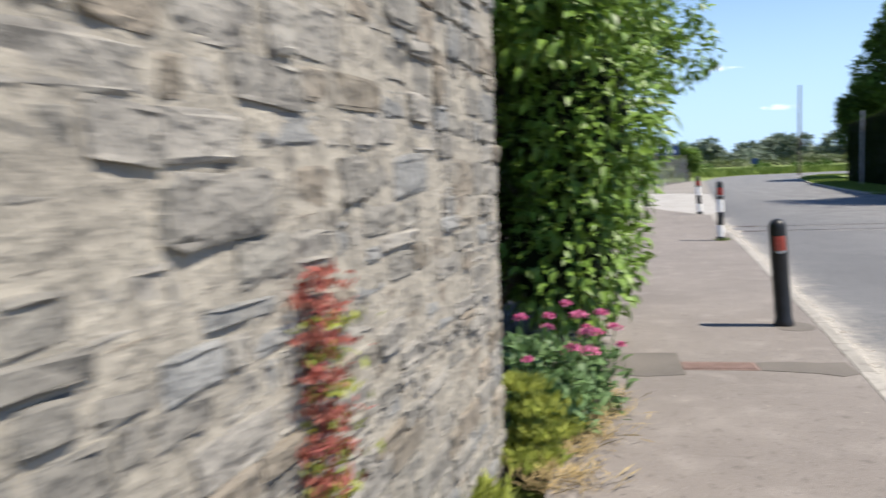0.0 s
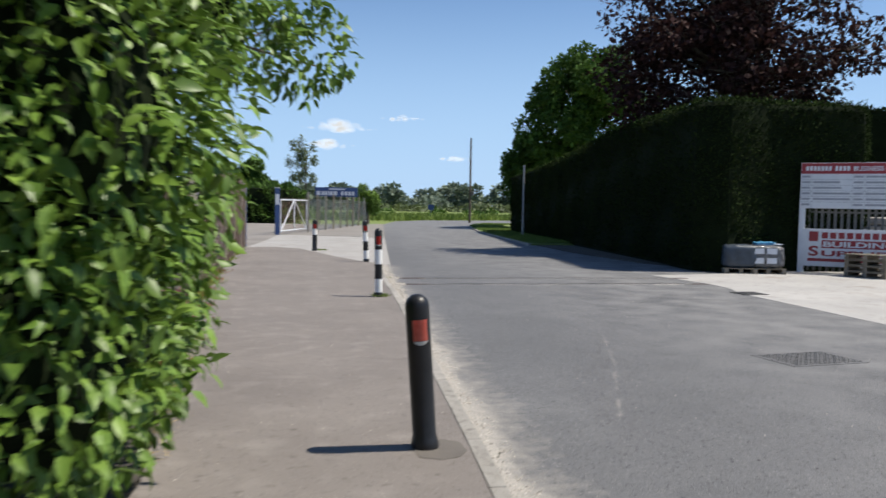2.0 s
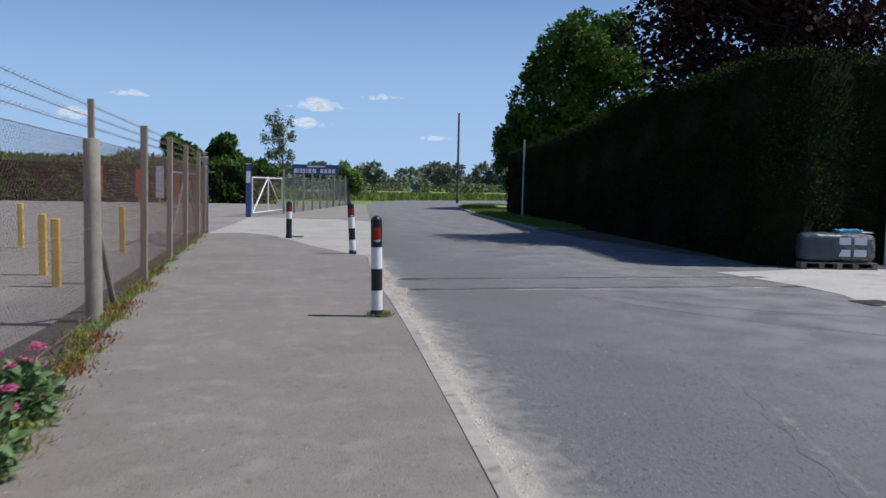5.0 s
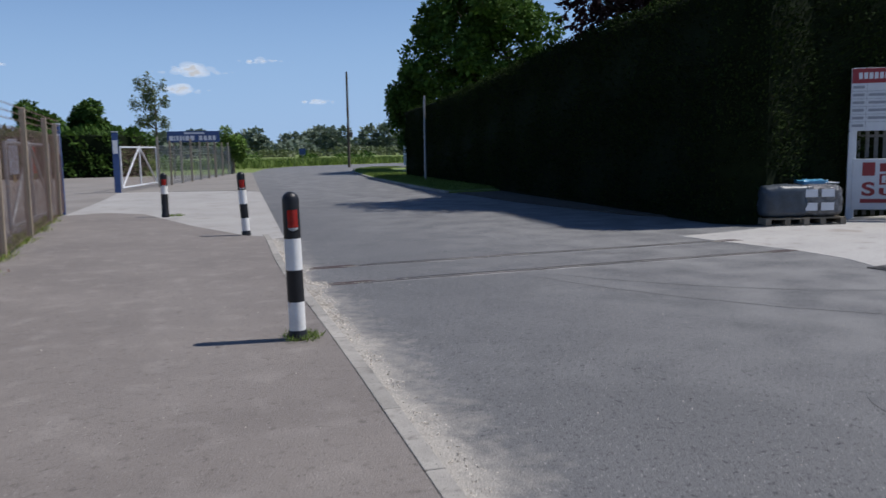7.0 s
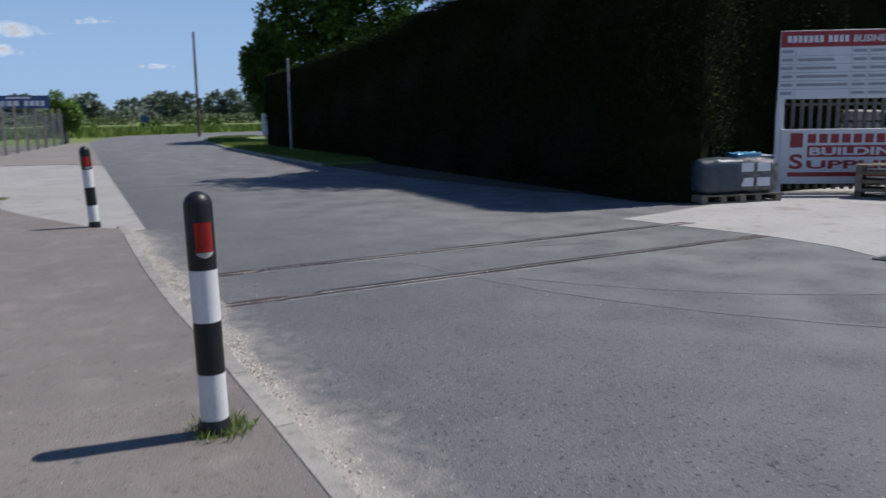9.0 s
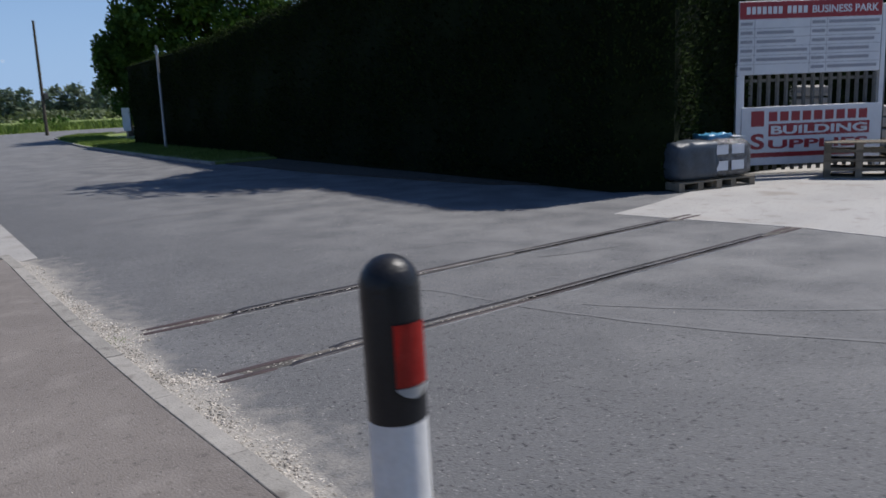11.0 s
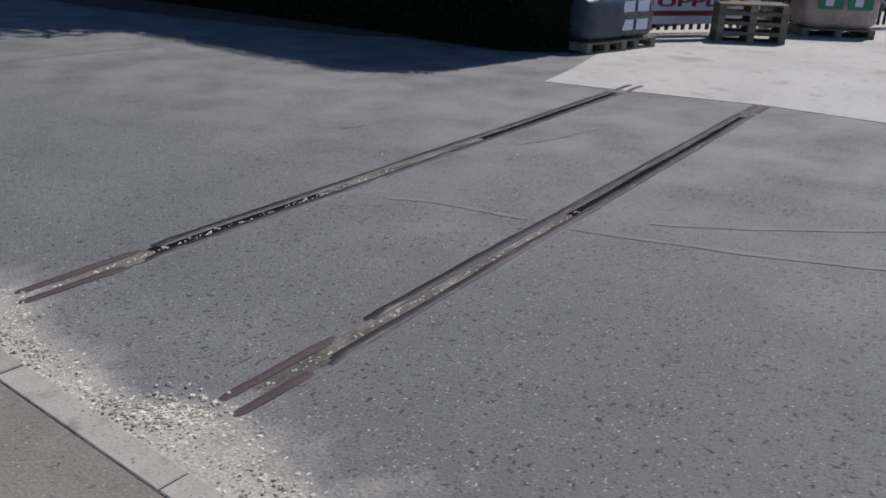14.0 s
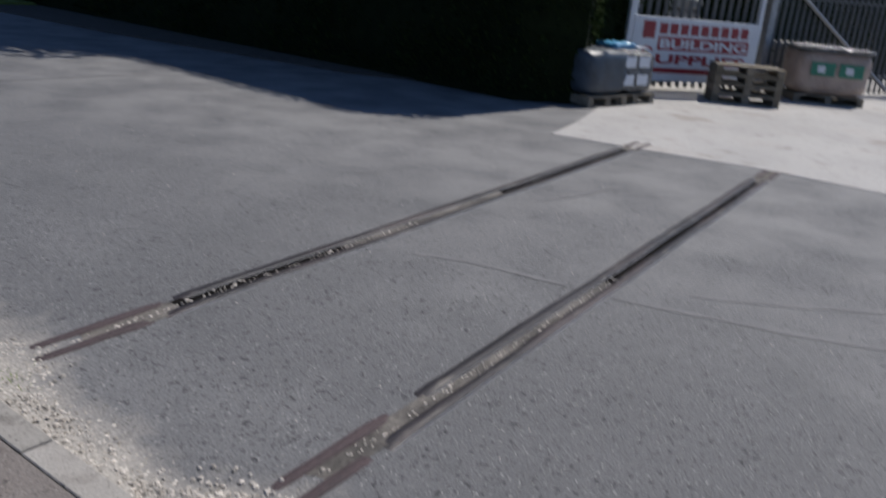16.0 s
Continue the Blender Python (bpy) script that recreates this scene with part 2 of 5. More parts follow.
M_WIRE = material("fence_wire", (0.17, 0.105, 0.08), (0.29, 0.2, 0.165), 10, 80, 0.7, 0, metal=0.2)
M_BLUE = material("blue_paint", (0.02, 0.05, 0.15), (0.035, 0.075, 0.21), 5, 60, 0.5, 0.1)
M_BOARD = material("white_board", (0.52, 0.54, 0.58), (0.65, 0.67, 0.70), 3, 30, 0.4, 0.05)
M_SIGNRED = material("sign_red", (0.22, 0.012, 0.02), (0.29, 0.02, 0.03), 3, 40, 0.4, 0.05)
M_INK = material("grey_print", (0.22, 0.23, 0.27), (0.32, 0.33, 0.37), 20, 90, 0.5, 0)
M_YELLOW = material("yellow_post", (0.55, 0.34, 0.06), (0.70, 0.46, 0.10), 4, 50, 0.7, 0.2)
M_BANNER = material("red_banner", (0.62, 0.05, 0.03), (0.75, 0.09, 0.05), 3, 40, 0.7, 0.1, translucent=0.3)
M_RAIL = material("rail_steel", (0.010, 0.009, 0.011), (0.038, 0.035, 0.04), 3, 50, 0.5, 0.3, 0.4, spec=0.3, metal=0.15, stretch=(0.5, 4, 4), specks=((2.5, 0.5, 0.75, (0.07, 0.055, 0.056)), (9, 0.6, 0.72, (0.13, 0.118, 0.108)),))
M_RUST = material("rail_rust", (0.02, 0.013, 0.015), (0.068, 0.042, 0.045), 5, 60, 0.75, 0.5, 0.5, stretch=(0.6, 3, 3))
M_WRAP = material("stretch_wrap", (0.02, 0.021, 0.023), (0.20, 0.205, 0.215), 9, 25, 0.2, 0.9, 0.4, bump_dist=0.04)
M_SACK = material("packaged_sacks", (0.30, 0.22, 0.18), (0.48, 0.38, 0.31), 4, 30, 0.45, 0.7, 0.4, bump_dist=0.03)
M_GREENLABEL = material("green_label", (0.02, 0.14, 0.09), (0.04, 0.22, 0.14), 6, 40, 0.5, 0)
M_PINK = material("pink_flower", (0.50, 0.075, 0.22), (0.72, 0.24, 0.42), 40, 90, 0.7, 0, per_island=0.25, translucent=0.3)
M_FLOWERLEAF = material("valerian_leaf", (0.07, 0.14, 0.05), (0.16, 0.26, 0.10), 7, 50, 0.6, 0, per_island=0.25, translucent=0.3)
M_GRATE = material("rusty_iron", (0.13, 0.08, 0.066), (0.25, 0.17, 0.145), 9, 80, 0.8, 0.5, 0.5)
M_IRON = material("cast_iron", (0.05, 0.05, 0.05), (0.11, 0.105, 0.10), 9, 80, 0.6, 0.5, 0.5)
M_BED = material("rail_groove_dirt", (0.045, 0.041, 0.037), (0.19, 0.172, 0.152), 7, 70, 0.95, 0.8, 0.4, stretch=(0.5, 1, 1), contrast=(0.4, 0.62))
# Flat near-black colour for the open groove's shade; the pale specks are dirt.
M_GROOVE = material("flangeway_shade", (0.005, 0.005, 0.005), (0.018, 0.016, 0.015), 9, 70, 1.0, 0.5, 0.4, stretch=(0.5, 1, 1), spec=0.03, specks=((7, 0.66, 0.72, (0.14, 0.13, 0.115)),))
# Pale steel colour for the highlight painted on the worn rail edges.
M_RAILGLINT = material("rail_edge_highlight", (0.10, 0.097, 0.095), (0.36, 0.35, 0.34), 6, 60, 0.45, 0.2, 0.4, metal=0.3, stretch=(0.6, 4, 4))
M_WALLPLANT = material("red_wall_plant", (0.24, 0.05, 0.045), (0.42, 0.16, 0.12), 9, 60, 0.8, 0, per_island=0.4, translucent=0.3)
M_DARKPOST = material("dark_post", (0.012, 0.011, 0.010), (0.04, 0.036, 0.03), 6, 40, 0.95, 0.6, stretch=(6, 6, 0.6))
M_LICHEN = material("orange_lichen", (0.35, 0.18, 0.05), (0.55, 0.33, 0.12), 9, 60, 0.9, 0, per_island=0.3)
M_COVER = material("worn_cover_iron", (0.075, 0.075, 0.077), (0.14, 0.138, 0.138), 9, 80, 0.7, 0.5, 0.5)
M_PALISADE = material("dull_palisade_steel", (0.07, 0.075, 0.08), (0.16, 0.165, 0.17), 12, 80, 0.6, 0.1, metal=0.3)
M_DRIVE = material("driveway_concrete", (0.25, 0.24, 0.228), (0.37, 0.355, 0.335), 0.8, 60, 0.9, 0.4, 0.35, bump_dist=0.005, specks=((1.6, 0.55, 0.75, (0.22, 0.20, 0.185)), (40, 0.62, 0.72, (0.16, 0.15, 0.14))))
# Wrap colour lowered to near-black blue to carry the hedge's shade.
M_SHADEBLUE = material("shaded_blue_wrap", (0.018, 0.026, 0.038), (0.05, 0.068, 0.09), 6, 40, 0.45, 0.4)
M_BRIGHTBLUE = material("bright_blue_wrap", (0.05, 0.2, 0.36), (0.10, 0.34, 0.52), 6, 40, 0.3, 0.4)
M_OLDWOOD = material("old_pallet_timber", (0.11, 0.095, 0.07), (0.24, 0.205, 0.155), 3, 30, 0.9, 0.6, 0.5, stretch=(3, 3, 3), per_piece=0.25)

# ---- helpers for meshes ----


def link_mesh(name, bm, mat, parent=None, label="", smooth=False):
    me = bpy.data.meshes.new(name)
    bmesh.ops.recalc_face_normals(bm, faces=bm.faces)
    bm.to_mesh(me)
    bm.free()
    if smooth:
        me.shade_smooth()
        me.set_sharp_from_angle(angle=radians(50))
    me.materials.append(mat)
    ob = new(name, me)
    ob.parent = parent
    if label:
        tagged(ob, label)
    return ob


def part(name, bm, mat, parent, label="", smooth=False):
    return link_mesh(name, bm, mat, parent, label, smooth)


def raw(name, verts, faces, mat, parent=None, label="", smooth=False):
    me = bpy.data.meshes.new(name)
    me.from_pydata([tuple(v) for v in verts], [], faces)
    if smooth:
        me.shade_smooth()
    me.materials.append(mat)
    ob = new(name, me)
    ob.parent = parent
    if label:
        tagged(ob, label)
    return ob


def thing(name, m, label, category, group="", kind=""):
    ob = new(name)
    ob.empty_display_size = 0.1
    ob.matrix_basis = m
    return tagged(ob, label, category, group, kind)


def add_box(bm, x0, y0, z0, x1, y1, z1, bevel=0.0, m=None):
    vs = [bm.verts.new((x, y, z)) for z in (z0, z1) for x, y in ((x0, y0), (x1, y0), (x1, y1), (x0, y1))]
    fs = [bm.faces.new([vs[i] for i in f]) for f in ((3, 2, 1, 0), (4, 5, 6, 7), (0, 1, 5, 4), (1, 2, 6, 5), (2, 3, 7, 6), (3, 0, 4, 7))]
    if bevel:
        es = list({e for f in fs for e in f.edges})
        r = bmesh.ops.bevel(bm, geom=es, offset=bevel, segments=1, affect="EDGES")
        vs = list({v for f in r["faces"] for v in f.verts} | {v for v in vs if v.is_valid})
    if m is not None:
        bmesh.ops.transform(bm, matrix=m, verts=[v for v in vs if v.is_valid])
    return bm


def box(x0, y0, z0, x1, y1, z1, bevel=0.0, m=None):
    return add_box(bmesh.new(), x0, y0, z0, x1, y1, z1, bevel, m)


def lathe(profile, segments=24):
    """A turned form round z from (radius, height) pairs."""
    bm = bmesh.new()
    rings = []
    for r, z in profile:
        if r < 1e-4:
            rings.append([bm.verts.new((0, 0, z))])
        else:
            rings.append([bm.verts.new((r * math.cos(2 * math.pi * i / segments), r * math.sin(2 * math.pi * i / segments), z)) for i in range(segments)])
    for a, b in zip(rings, rings[1:]):
        for i in range(segments):
            j = (i + 1) % segments
            f = [a[i % len(a)], a[j % len(a)], b[j % len(b)], b[i % len(b)]]
            f = list(dict.fromkeys(f))
            if len(f) > 2:
                bm.faces.new(f)
    for ring in (rings[0], rings[-1]):
        if len(ring) > 2:
            bm.faces.new(ring)
    return bm


def add_rod(bm, a, b, r0, r1=None, segments=6):
    a, b = Vector(a), Vector(b)
    r1 = r0 if r1 is None else r1
    q = (b - a).to_track_quat("Z", "Y").to_matrix()
    rings = []
    for p, r in ((a, r0), (b, r1)):
        rings.append([bm.verts.new(p + q @ Vector((r * math.cos(2 * math.pi * i / segments), r * math.sin(2 * math.pi * i / segments), 0))) for i in range(segments)])
    for i in range(segments):
        j = (i + 1) % segments
        bm.faces.new((rings[0][i], rings[0][j], rings[1][j], rings[1][i]))
    bm.faces.new(rings[0][::-1])
    bm.faces.new(rings[1])
    return bm


def ears(points):
    """Triangles of a flat outline, cut off ear by ear."""
    def cross(o, p, q):
        return (p[0] - o[0]) * (q[1] - o[1]) - (p[1] - o[1]) * (q[0] - o[0])

    ring = list(range(len(points)))
    if sum(cross((0, 0), points[i], points[(i + 1) % len(points)]) for i in ring) < 0:
        ring.reverse()
    out = []
    while len(ring) > 3:
        for k in range(len(ring)):
            i, j, m = ring[k - 1], ring[k], ring[(k + 1) % len(ring)]
            p, q, r = points[i], points[j], points[m]
            if cross(p, q, r) > 1e-9 and not any(cross(p, q, points[v]) >= 0 and cross(q, r, points[v]) >= 0 and cross(r, p, points[v]) >= 0 for v in ring if v not in (i, j, m)):
                out.append((i, j, m))
                ring.pop(k)
                break
        else:
            ring.pop(min(range(len(ring)), key=lambda k: abs(cross(points[ring[k - 1]], points[ring[k]], points[ring[(k + 1) % len(ring)]]))))
    return out + [tuple(ring)]


def slab(name, points, top, thick, mat, label="", kind="structure", parent=None):
    """A flat sheet with an outline of any shape."""
    n = len(points)
    if sum(points[i][0] * points[(i + 1) % n][1] - points[i][1] * points[(i + 1) % n][0] for i in range(n)) < 0:
        points = points[::-1]
    verts = [(x, y, top - thick) for x, y in points] + [(x, y, top) for x, y in points]
    faces = [(i, (i + 1) % n, n + (i + 1) % n, n + i) for i in range(n)] + [tuple(n + v for v in t) for t in ears(points)]
    ob = raw(name, verts, faces, mat, parent)
    return tagged(ob, label, "", "", kind) if kind else ob


def along(points, s):
    """y -> x along a line given by (x, y) pairs."""
    return float(np.interp(s, [p[1] for p in points], [p[0] for p in points]))


LEAF_SHAPE = ((0, 0, 0), (0, 0.3, 0.02), (0.24, 0.3, 0.09), (-0.24, 0.3, 0.09), (0, 0.65, -0.02), (0.19, 0.65, 0.03), (-0.19, 0.65, 0.03), (0, 1.0, -0.14))
LEAF_FACES = ((0, 2, 1), (0, 1, 3), (1, 2, 5), (1, 5, 4), (3, 1, 4), (3, 4, 6), (4, 5, 7), (6, 4, 7))
RHOMB = ((0, 0, 0), (0.3, 0.5, 0.05), (0, 1, 0), (-0.3, 0.5, 0.05))


def leaves(name, where, out, size, mat, parent=None, label="", seed=1, shape="leaf", spread=0.7, droop=0.25, width=1.0):
    """Many small leaves in one mesh: at the places `where`, facing about `out`."""
    rng = np.random.default_rng(seed)
    where, out = np.asarray(where, float), np.asarray(out, float)
    n = len(where)
    d = out + spread * rng.normal(size=(n, 3))
    d[:, 2] -= droop
    d /= np.linalg.norm(d, axis=1)[:, None] + 1e-9
    up = rng.normal(size=(n, 3)) * 0.45 + np.array((0, 0, 1.0)) + 0.5 * out
    side = np.cross(d, up)
    side /= np.linalg.norm(side, axis=1)[:, None] + 1e-9
    nor = np.cross(side, d)
    s = size * rng.uniform(0.6, 1.25, n)[:, None]
    base = LEAF_SHAPE if shape == "leaf" else RHOMB
    v = np.stack([where + s * (width * c[0] * side + c[1] * d + c[2] * nor) for c in base], axis=1).reshape(-1, 3)
    k = len(base)
    fs = np.array(LEAF_FACES) if shape == "leaf" else np.array(((0, 1, 2, 3),))
    f = (np.arange(n)[:, None, None] * k + fs[None]).reshape(-1, fs.shape[1])
    me = bpy.data.meshes.new(name)
    me.vertices.add(len(v))
    me.vertices.foreach_set("co", v.ravel())
    me.loops.add(f.size)
    me.loops.foreach_set("vertex_index", f.ravel())
    me.polygons.add(len(f))
    me.polygons.foreach_set("loop_start", np.arange(len(f)) * fs.shape[1])
    me.update(calc_edges=True)
    if shape == "leaf":
        me.shade_smooth()
    me.materials.append(mat)
    ob = new(name, me)
    ob.parent = parent
    return tagged(ob, label) if label else ob


def lobes_cloud(lobes, n, seed, shell=0.35):
    """Places and outward ways in the outer shells of ellipsoids (x, y, z, rx, ry, rz), with clumps and gaps."""
    rng = np.random.default_rng(seed)
    L = np.array(lobes, float)
    vol = (L[:, 3] * L[:, 4] * L[:, 5]) ** 0.67
    pick = rng.choice(len(L), n, p=vol / vol.sum())
    u = rng.normal(size=(n, 3))
    u /= np.linalg.norm(u, axis=1)[:, None]
    r = 1 - shell * rng.random(n) ** 1.5
    r *= 1 + 0.10 * np.sin(7 * u[:, 0] + 3 * pick) * np.cos(6 * u[:, 2] + pick) + 0.06 * np.sin(17 * u[:, 1] + pick)
    p = L[pick, :3] + u * r[:, None] * L[pick, 3:]
    return p, u


# ---- setting: ground, road, pavement ----
KERB_LINE = [(0.36, -12), (0.78, 4.5), (0.98, 7.0), (1.12, 8.8), (1.30, 11.6), (1.43, 13.4), (1.53, 14.85), (1.62, 16.2), (1.68, 17.2), (1.75, 18.6), (1.785, 19.6), (1.83, 20.4), (1.91, 21.6), (2.02, 22.8), (2.11, 23.8), (2.2, 24.7)]
LEFT_LINE = [(-1.4, -12), (-1.0, 4.9), (-0.84, 6.8), (-0.76, 8.4), (-0.9, 10.2), (-1.24, 15.7), (-1.32, 17.4), (-1.47, 21.8), (-1.52, 31.6)]
ROAD_Z = -0.085

slab("ground", [(-2500, -2500), (2500, -2500), (2500, 2500), (-2500, 2500)], -0.2, 0.5, M_FIELD, "wide flat green meadow reaching to the horizon")
road_left = [(x + 0.02, y) for x, y in KERB_LINE] + [(2.5, 24.85), (4.25, 41.3), (7.1, 67.6), (9.4, 79), (13, 86), (22, 91), (70, 99)]
road_right = [(70, 90), (30, 81), (21, 77), (16.5, 71.5), (13.9, 66.5), (12.7, 61.5), (11.2, 52), (10.35, 44.5), (9.65, 37), (9.9, 36), (10.2, 31), (10.6, 25.5), (11.2, 24.0), (11.0, 22.6), (9.5, 22.25), (8.48, 22.08), (8.62, 21.0), (8.79, 19.9), (8.72, 18.9), (8.45, 18.2), (8.3, 14.5), (8.3, -12)]
slab("road", road_left + road_right, ROAD_Z, 0.1, M_ROAD, "worn grey asphalt road bending away behind the hedge")
slab("yard_concrete", [(11.2, 24.0), (11.0, 22.6), (9.5, 22.25), (8.48, 22.08), (8.62, 21.0), (8.79, 19.9), (8.72, 18.9), (8.45, 18.2), (8.3, 14.5), (8.3, -12), (40, -12), (40, 30), (15, 30)], ROAD_Z + 0.005, 0.1, M_CONC, "pale worn concrete of the business park yard")
slab("pavement", [(x - 0.002, y) for x, y in KERB_LINE] + [(1.92, 25.0), (1.2, 27.3), (0.33, 31.0), (-0.5, 32.0)] + LEFT_LINE[::-1], 0.0, 0.19, M_PAVE, "grey-beige worn pavement with faded patches")
slab("driveway", [(2.2, 24.7), (2.55, 24.9), (4.25, 41.3), (3.2, 42.6), (1.0, 43.4), (-0.6, 43.8), (-1.0, 38), (-1.5, 32.6), (-1.52, 31.6), (-0.5, 31.9), (0.33, 30.9), (1.2, 27.2), (1.9, 24.95)], -0.06, 0.12, M_DRIVE, "pale concrete driveway into the car park")
slab("car_park", [(-60, 8), (-1.9, 8), (-1.75, 17), (-1.75, 31.6), (-1.5, 32.6), (-1.0, 38), (-0.6, 43.8), (-1.5, 66), (-60, 66)], -0.07, 0.1, M_YARD, "brown-grey tarmac car park behind the fence")
slab("gate_apron", [(-0.6, 43.8), (1.0, 43.4), (2.9, 54), (5.9, 67), (-1.5, 66)], -0.085, 0.1, M_YARD, "grey gravelly ground inside the gate")
slab("far_path", [(1.0, 43.4), (3.2, 42.6), (4.25, 41.3), (7.1, 67.6), (5.9, 67), (2.9, 54)], -0.05, 0.1, M_YARD, "gravelly footway beyond the driveway")
# Hedge shade painted as a near-black sheet over the near verge.
slab("verge_shade", [(9.9, 36), (13.5, 36), (12.5, 25), (10.7, 24.6), (10.0, 26), (9.7, 31)], -0.06, 0.12, M_JOINTSHADE, "near-black strip painting the hedge's shade on the verge")
slab("verge", [(9.65, 36.2), (10.35, 44.5), (11.2, 52), (12.7, 61.5), (13.9, 66.5), (16.5, 71.5), (19, 66), (16, 52), (13.5, 40), (12.8, 36.2)], -0.02, 0.12, M_FIELD, "grass verge between road and hedge")

# ---- bollards ----


def bollard(m, h, r, bands, label, red, group):
    """A plastic bollard: bands are (z0, z1, material); a dome on top, a reflector towards -y."""
    b = thing("bollard", m, label, "bollard", group)
    for z0, z1, mat in bands:
        name = "white_band" if mat is M_WHITE else "black_band"
        if z0 == 0:
            prof = [(r * 1.18, -0.01), (r * 1.18, 0.03), (r * 1.04, 0.07), (r, 0.075), (r, z1)]
        else:
            prof = [(r, z0), (r, z1)]
        part(name, lathe(prof, 28), mat, b, smooth=True)
    zb = bands[-1][1]
    dome = [(r, zb), (r, h - r * 1.0)] + [(r * math.cos(a), h - r + r * math.sin(a)) for a in (0.25, 0.5, 0.75, 1.0, 1.25, 1.45)] + [(0, h)]
    part("dome", lathe(dome, 28), M_BLACK, b, smooth=True)
    zr = h - r - 0.20
    bm = bmesh.new()
    cols = []
    for i in range(9):
        a = -math.pi / 2 + (i - 4) * 0.15
        cols.append([bm.verts.new(((r + 0.005) * math.cos(a), (r + 0.005) * math.sin(a), z)) for z in (zr, zr + 0.13)])
    for p, q in zip(cols, cols[1:]):
        bm.faces.new((p[0], q[0], q[1], p[1]))
    bmesh.ops.solidify(bm, geom=bm.faces[:], thickness=0.008)
    panel = part("reflector", bm, red, b, "red reflective panel")
    bm = bmesh.new()
    cols = []
    for i in range(9):
        a = -math.pi / 2 + (i - 4) * 0.15
        dz = 0.02 * (1 - ((i - 4) / 4) ** 2)
        cols.append([bm.verts.new(((r + 0.006) * math.cos(a), (r + 0.006) * math.sin(a), z)) for z in (zr - 0.006 - dz, zr - 0.002)])
    for p, q in zip(cols, cols[1:]):
        bm.faces.new((p[0], q[0], q[1], p[1]))
    bmesh.ops.solidify(bm, geom=bm.faces[:], thickness=0.008)
    part("reflector_edge", bm, M_WHITE, panel, "white lower edge of the reflector")
    return b


B1 = (0.845, 8.83)
bollard(pose(*B1, 0, 5.5, -5, 0), 0.97, 0.073, [(0, 0.6, M_BLACK)], "leaning plain black plastic bollard with a faded red reflector", M_REDFADED, "bollards")
banded = [(0, 0.06, M_BLACK), (0.06, 0.29, M_WHITE), (0.29, 0.53, M_BLACK), (0.53, 0.765, M_WHITE), (0.765, 0.9, M_BLACK)]
bollard(pose(1.42, 17.05, 0, 0, -1, 0), 1.11, 0.062, banded, "upright black and white banded bollard with grass at its foot", M_RED, "bollards")
bollard(pose(1.944, 25.08, 0, 0, -3, 0), 1.07, 0.067, banded, "black and white banded bollard at the driveway corner", M_RED, "bollards")
bollard(pose(0.752, 30.0, 0, 0, 0, 0), 0.97, 0.075, [(0, 0.5, M_BLACK), (0.5, 0.68, M_WHITE), (0.68, 0.8, M_BLACK)], "short black bollard with one white band by the driveway", M_RED, "bollards")

# ---- stone wall ----
WALL_END = Vector((-1.235, 5.33, 0))
WALL_DIR = Vector((0.066, 1, 0)).normalized()
wall_m = Matrix.Translation(WALL_END) @ Matrix.Rotation(math.atan2(-WALL_DIR.x, WALL_DIR.y), 4, "Z")
wall = tagged(link_mesh("wall_stone", box(-0.5, -14, -0.2, -0.017, -0.012, 2.95), M_MORTAR), "old grey rubble stone wall with pale mortar", "", "", "structure")
wall.matrix_basis = wall_m
NY, NZ = 190, 64
verts, faces = [], []
for i in range(NY + 1):
    for j in range(NZ + 1):
        y, z = -9.0 * i / NY, -0.15 + 3.09 * j / NZ
        d = 0.011 * noise.noise(Vector((3, y * 5, z * 9))) + 0.007 * noise.noise(Vector((8, y * 17, z * 23)))
        verts.append((-0.0155 + d, y - 0.006, z))
for i in range(NY):
    for j in range(NZ):
        a = i * (NZ + 1) + j
        faces.append((a, a + 1, a + NZ + 2, a + NZ + 1))
raw("mortar_face", verts, faces, M_MORTAR, wall, "uneven pale mortar smeared flush over the stones", smooth=True)

# ---- hedge, trees ----


def hedge_top(y):
    return float(np.interp(y, [22, 25, 28, 32, 37, 44, 51], [4.32, 4.28, 4.22, 4.1, 3.8, 3.45, 3.2]))


